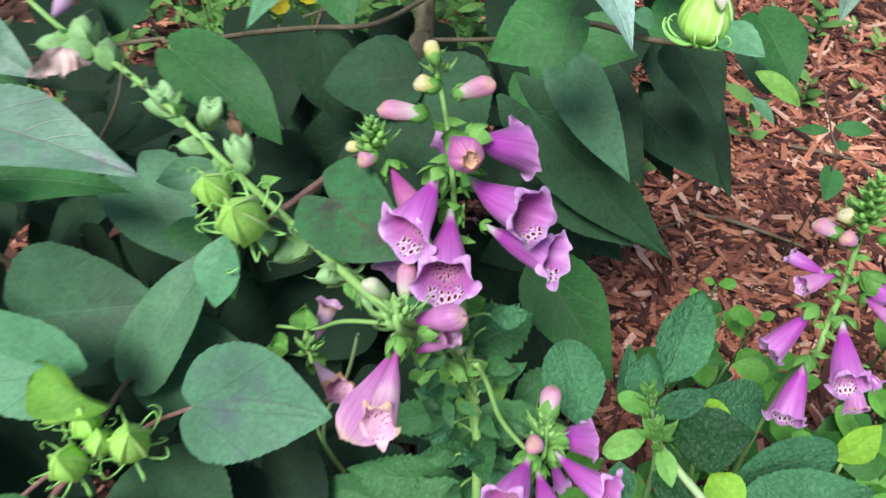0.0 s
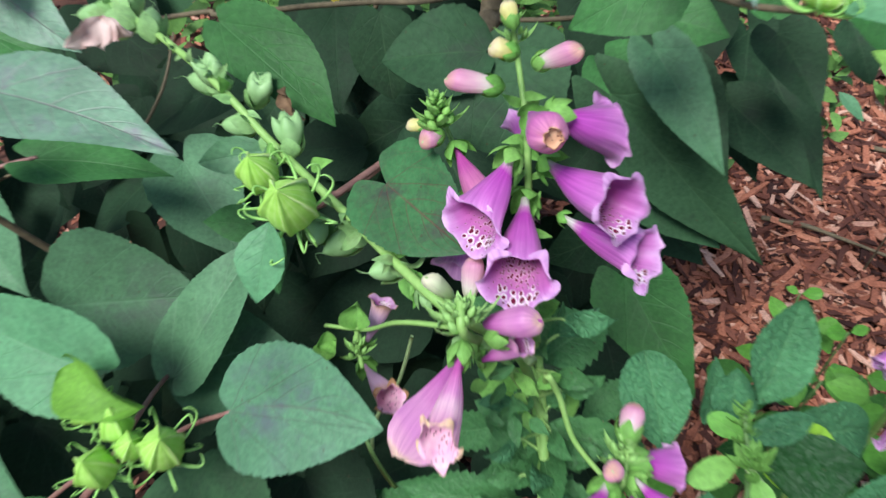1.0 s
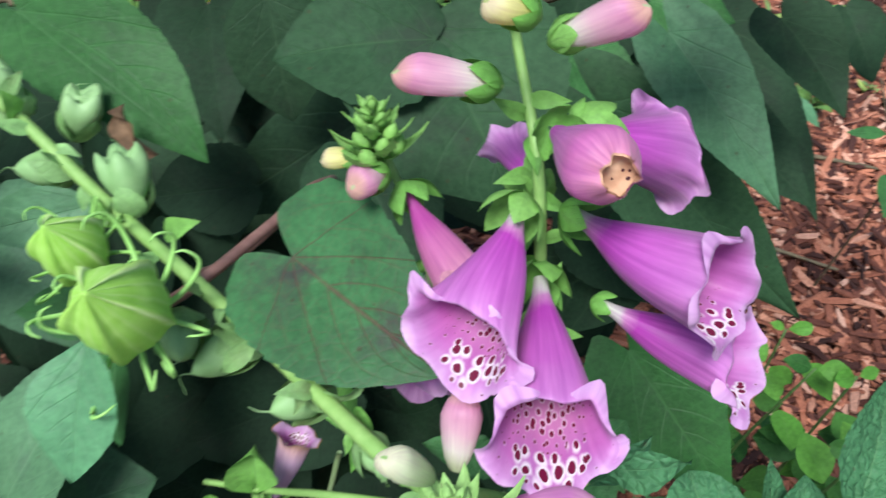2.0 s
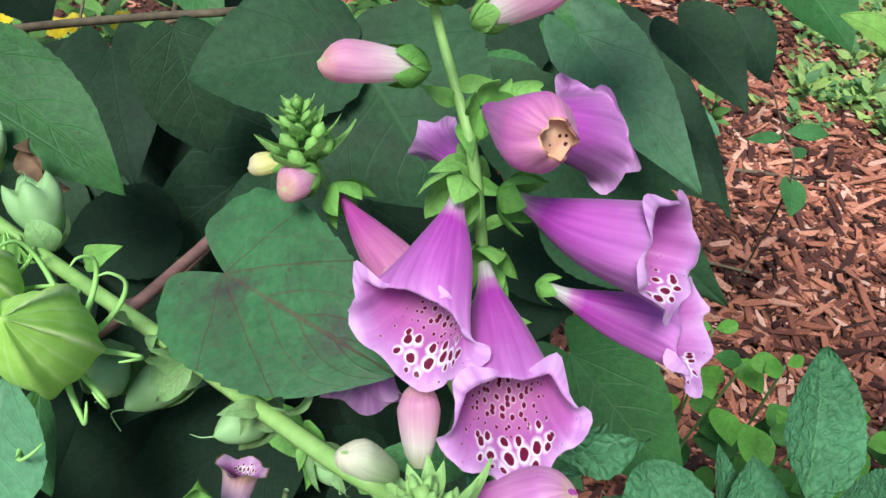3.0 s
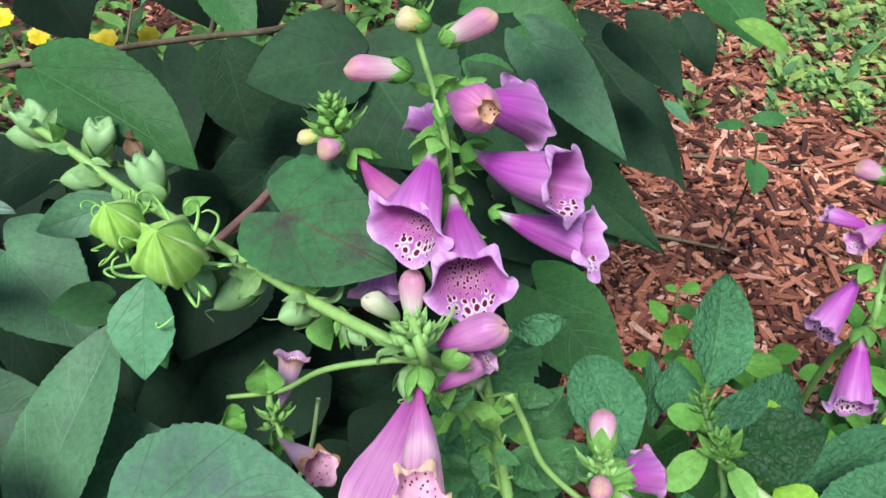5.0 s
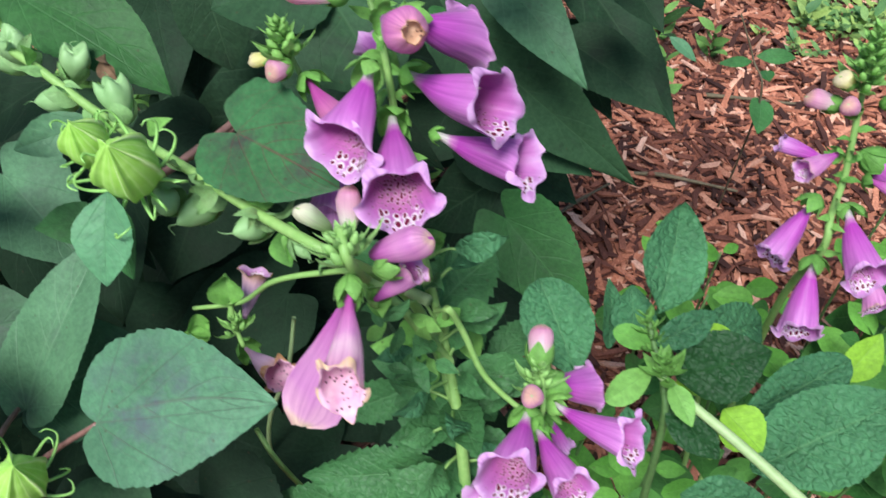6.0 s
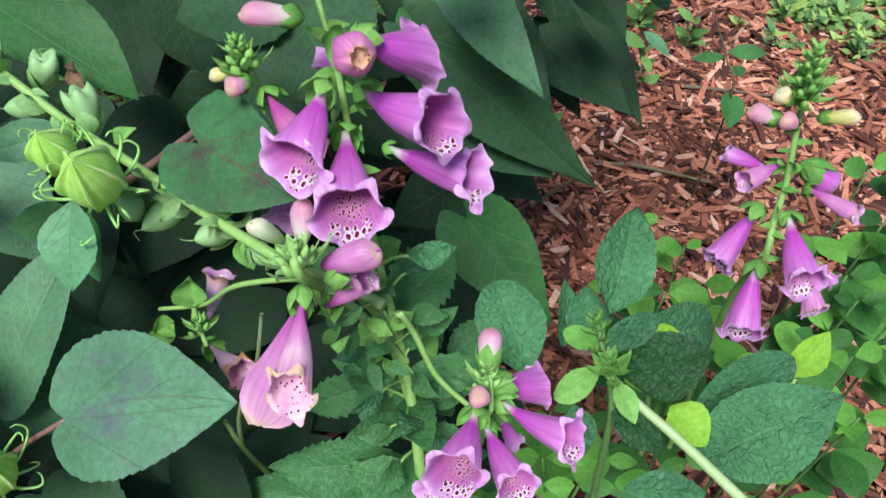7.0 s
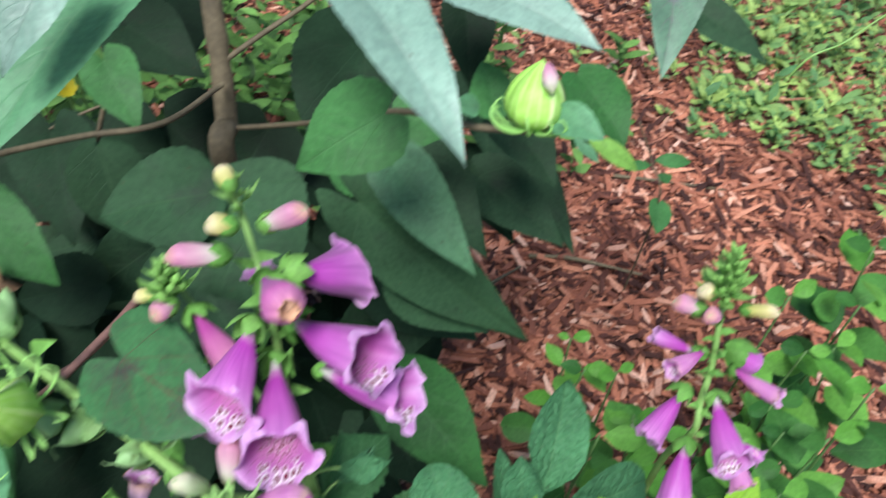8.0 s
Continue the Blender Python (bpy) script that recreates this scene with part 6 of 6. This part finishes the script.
stalk(seedling, [(0.6, 0.9, -0.01), (0.5604, 0.8198, 0.2692), (0.5508, 0.8460, 0.3199), (0.5282, 0.8633, 0.3745)], 0.0016, 0.001, TWIG, "stem", sides=6)
leaf(seedling, (0.5629, 0.8221, 0.2716), (0.5430, 0.7789, 0.2564), 0.034, 0, MALLOW, shape="round")
leaf(seedling, (0.5490, 0.8437, 0.3176), (0.5071, 0.8487, 0.3171), 0.014, 0, MALLOW, shape="egg")
leaf(seedling, (0.5554, 0.8478, 0.3222), (0.6036, 0.8387, 0.3196), 0.02, 0, MALLOW, shape="egg")
leaf(seedling, (0.5665, 0.8418, 0.3043), (0.5666, 0.8228, 0.3003), 0.02, 0, MALLOW, shape="egg")
leaf(seedling, (0.4605, 0.8988, 0.3308), (0.4895, 0.8705, 0.3079), 0.016, 0, MALLOW_PALE, shape="egg")

# fallen twigs
for k, (pts, r) in enumerate((
        ([(0.3406, 0.9163, 0.0200), (0.3857, 0.9365, 0.0300), (0.4450, 0.9663, 0.0300)], 0.004),
        ([(0.4656, 0.9877, 0.0300), (0.5217, 0.9626, 0.0400), (0.5754, 0.9405, 0.0350), (0.6352, 0.9120, 0.0300)], 0.0042),
        ([(0.6858, 1.1652, 0.0300), (0.7740, 1.1325, 0.0300), (0.8786, 1.0887, 0.0300)], 0.004))):
    alone("fallen_twig", tube(bmesh.new(), pts, r, r * 0.5, 8, 8, 0.3), TWIG, pts[0], "thin dead brown twig lying on the mulch", "twig", group="fallen twigs")


def tufts(name, spots, material, seed, label, size=0.03, leaves=9):
    """Small weeds, each a tuft of leaves, scattered round the given spots; one mesh."""
    rnd = random.Random(seed)
    bm = bmesh.new()
    for spot, spread, count, tall in spots:
        for _ in range(count):
            c = Vector((spot[0] + rnd.gauss(0, spread), spot[1] + rnd.gauss(0, spread), 0.012))
            h = rnd.uniform(0.3, 1.0) * tall
            for q in range(leaves):
                th = q * 2.4 + rnd.uniform(-0.4, 0.4)
                v = q / leaves
                b0 = c + Vector((0, 0, h * v))
                d = Vector((math.cos(th), math.sin(th), rnd.uniform(0.0, 0.9))).normalized() * size * rnd.uniform(0.6, 1.7)
                blade(bm, b0, b0 + d, d.length * rnd.uniform(0.24, 0.46), rnd.uniform(-30, 30), "egg", teeth=0, nv=5, nu=3, seed=q)
    return alone(name, bm, material, spots[0][0], label, "weeds", kind="stuff")


tufts("weed_patch", (((1.0215, 1.3599, 0.0300), 0.06, 20, 0.06), ((1.16, 1.22, 0.03), 0.06, 14, 0.1), ((1.09, 0.94, 0.03), 0.05, 8, 0.12), ((1.2, 1.66, 0.03), 0.12, 22, 0.1), ((1.4, 1.58, 0.03), 0.15, 36, 0.14), ((1.15, 1.46, 0.03), 0.07, 14, 0.06), ((0.9389, 1.3520, 0.0300), 0.04, 4, 0.03), ((1.5385, 1.7562, 0.0300), 0.3, 38, 0.12), ((1.3342, 1.6352, 0.0300), 0.12, 22, 0.07), ((1.4357, 1.4834, 0.0300), 0.16, 24, 0.1),
        ((1.3030, 1.2697, 0.0300), 0.09, 22, 0.1), ((1.1822, 1.0952, 0.0300), 0.05, 12, 0.09), ((1.2575, 1.4125, 0.0300), 0.05, 6, 0.05), ((1.1474, 1.1751, 0.0300), 0.05, 4, 0.05), ((1.04, 1.375, 0.03), 0.05, 14, 0.07), ((1.4, 1.58, 0.03), 0.08, 26, 0.2), ((1.13, 1.32, 0.03), 0.04, 8, 0.05)), WEED, 3, "scattered small green weeds growing through the mulch", 0.022, 8)
tufts("weed_patch", (((0.0844, 1.6486, 0.0300), 0.3, 44, 0.2), ((-0.22, 1.33, 0.03), 0.1, 26, 0.27), ((-0.42, 1.36, 0.03), 0.12, 20, 0.22), ((-0.1250, 1.5710, 0.0300), 0.3, 34, 0.2), ((-0.4688, 1.9851, 0.0300), 0.35, 44, 0.22), ((-0.5429, 1.6296, 0.0300), 0.35, 44, 0.2), ((0.2140, 1.6550, 0.0300), 0.2, 20, 0.15)), WEED_DAPPLED, 4, "tangle of green weeds behind the shrub, shade and sun flecks coloured in", 0.04, 10)
tufts("weed_patch", (((1.4, 1.58, 0.03), 0.14, 12, 0.16), ((1.05, 1.38, 0.03), 0.06, 5, 0.05), ((1.55, 1.78, 0.03), 0.2, 14, 0.16), ((1.25, 1.3, 0.03), 0.06, 4, 0.06)), WEED, 8, "taller yellow-green weeds with longer leaves on the mulch", 0.036, 9)
alone("weed_stem", tube(bmesh.new(), [(1.196, 1.43, 0.0), (1.226, 1.41, 0.088), (1.301, 1.415, 0.115), (1.365, 1.429, 0.147), (1.442, 1.446, 0.185)], 0.003, 0.0016, 7, 8), STALK, (1.196, 1.43, 0.0), "thin bare green weed stem leaning over the mulch", "stem")

# yellow flowers behind the shrub
for k, c in enumerate(((-0.4103, 1.3088, 0.3316), (-0.3594, 1.3022, 0.3341), (-0.3611, 1.2807, 0.3110), (-0.2871, 1.2591, 0.3019), (-0.2627, 1.2592, 0.3066), (-0.2017, 1.2507, 0.3090), (-0.1624, 1.2209, 0.2847), (-0.2106, 1.2151, 0.2696))):
    yb = thing("yellow_flower", (Vector(c).x, Vector(c).y + 0.03, 0.0), "small yellow flower on a thin stem behind the shrub", "flower", group="yellow flowers")
    stalk(yb, [(Vector(c).x, Vector(c).y + 0.03, -0.01), between((Vector(c).x, Vector(c).y + 0.03, 0), c, 0.6), c], 0.002, 0.0015, STALK, "stem", sides=6)
    for q in range(7):
        th = q * math.tau / 7
        leaf(yb, c, Vector(c) + Vector((math.cos(th) * 0.017, math.sin(th) * 0.013, 0.006 + math.sin(th) * 0.010)), 0.014, 0, YELLOW, shape="blunt", name="petal", nv=6, nu=4, teeth=0)
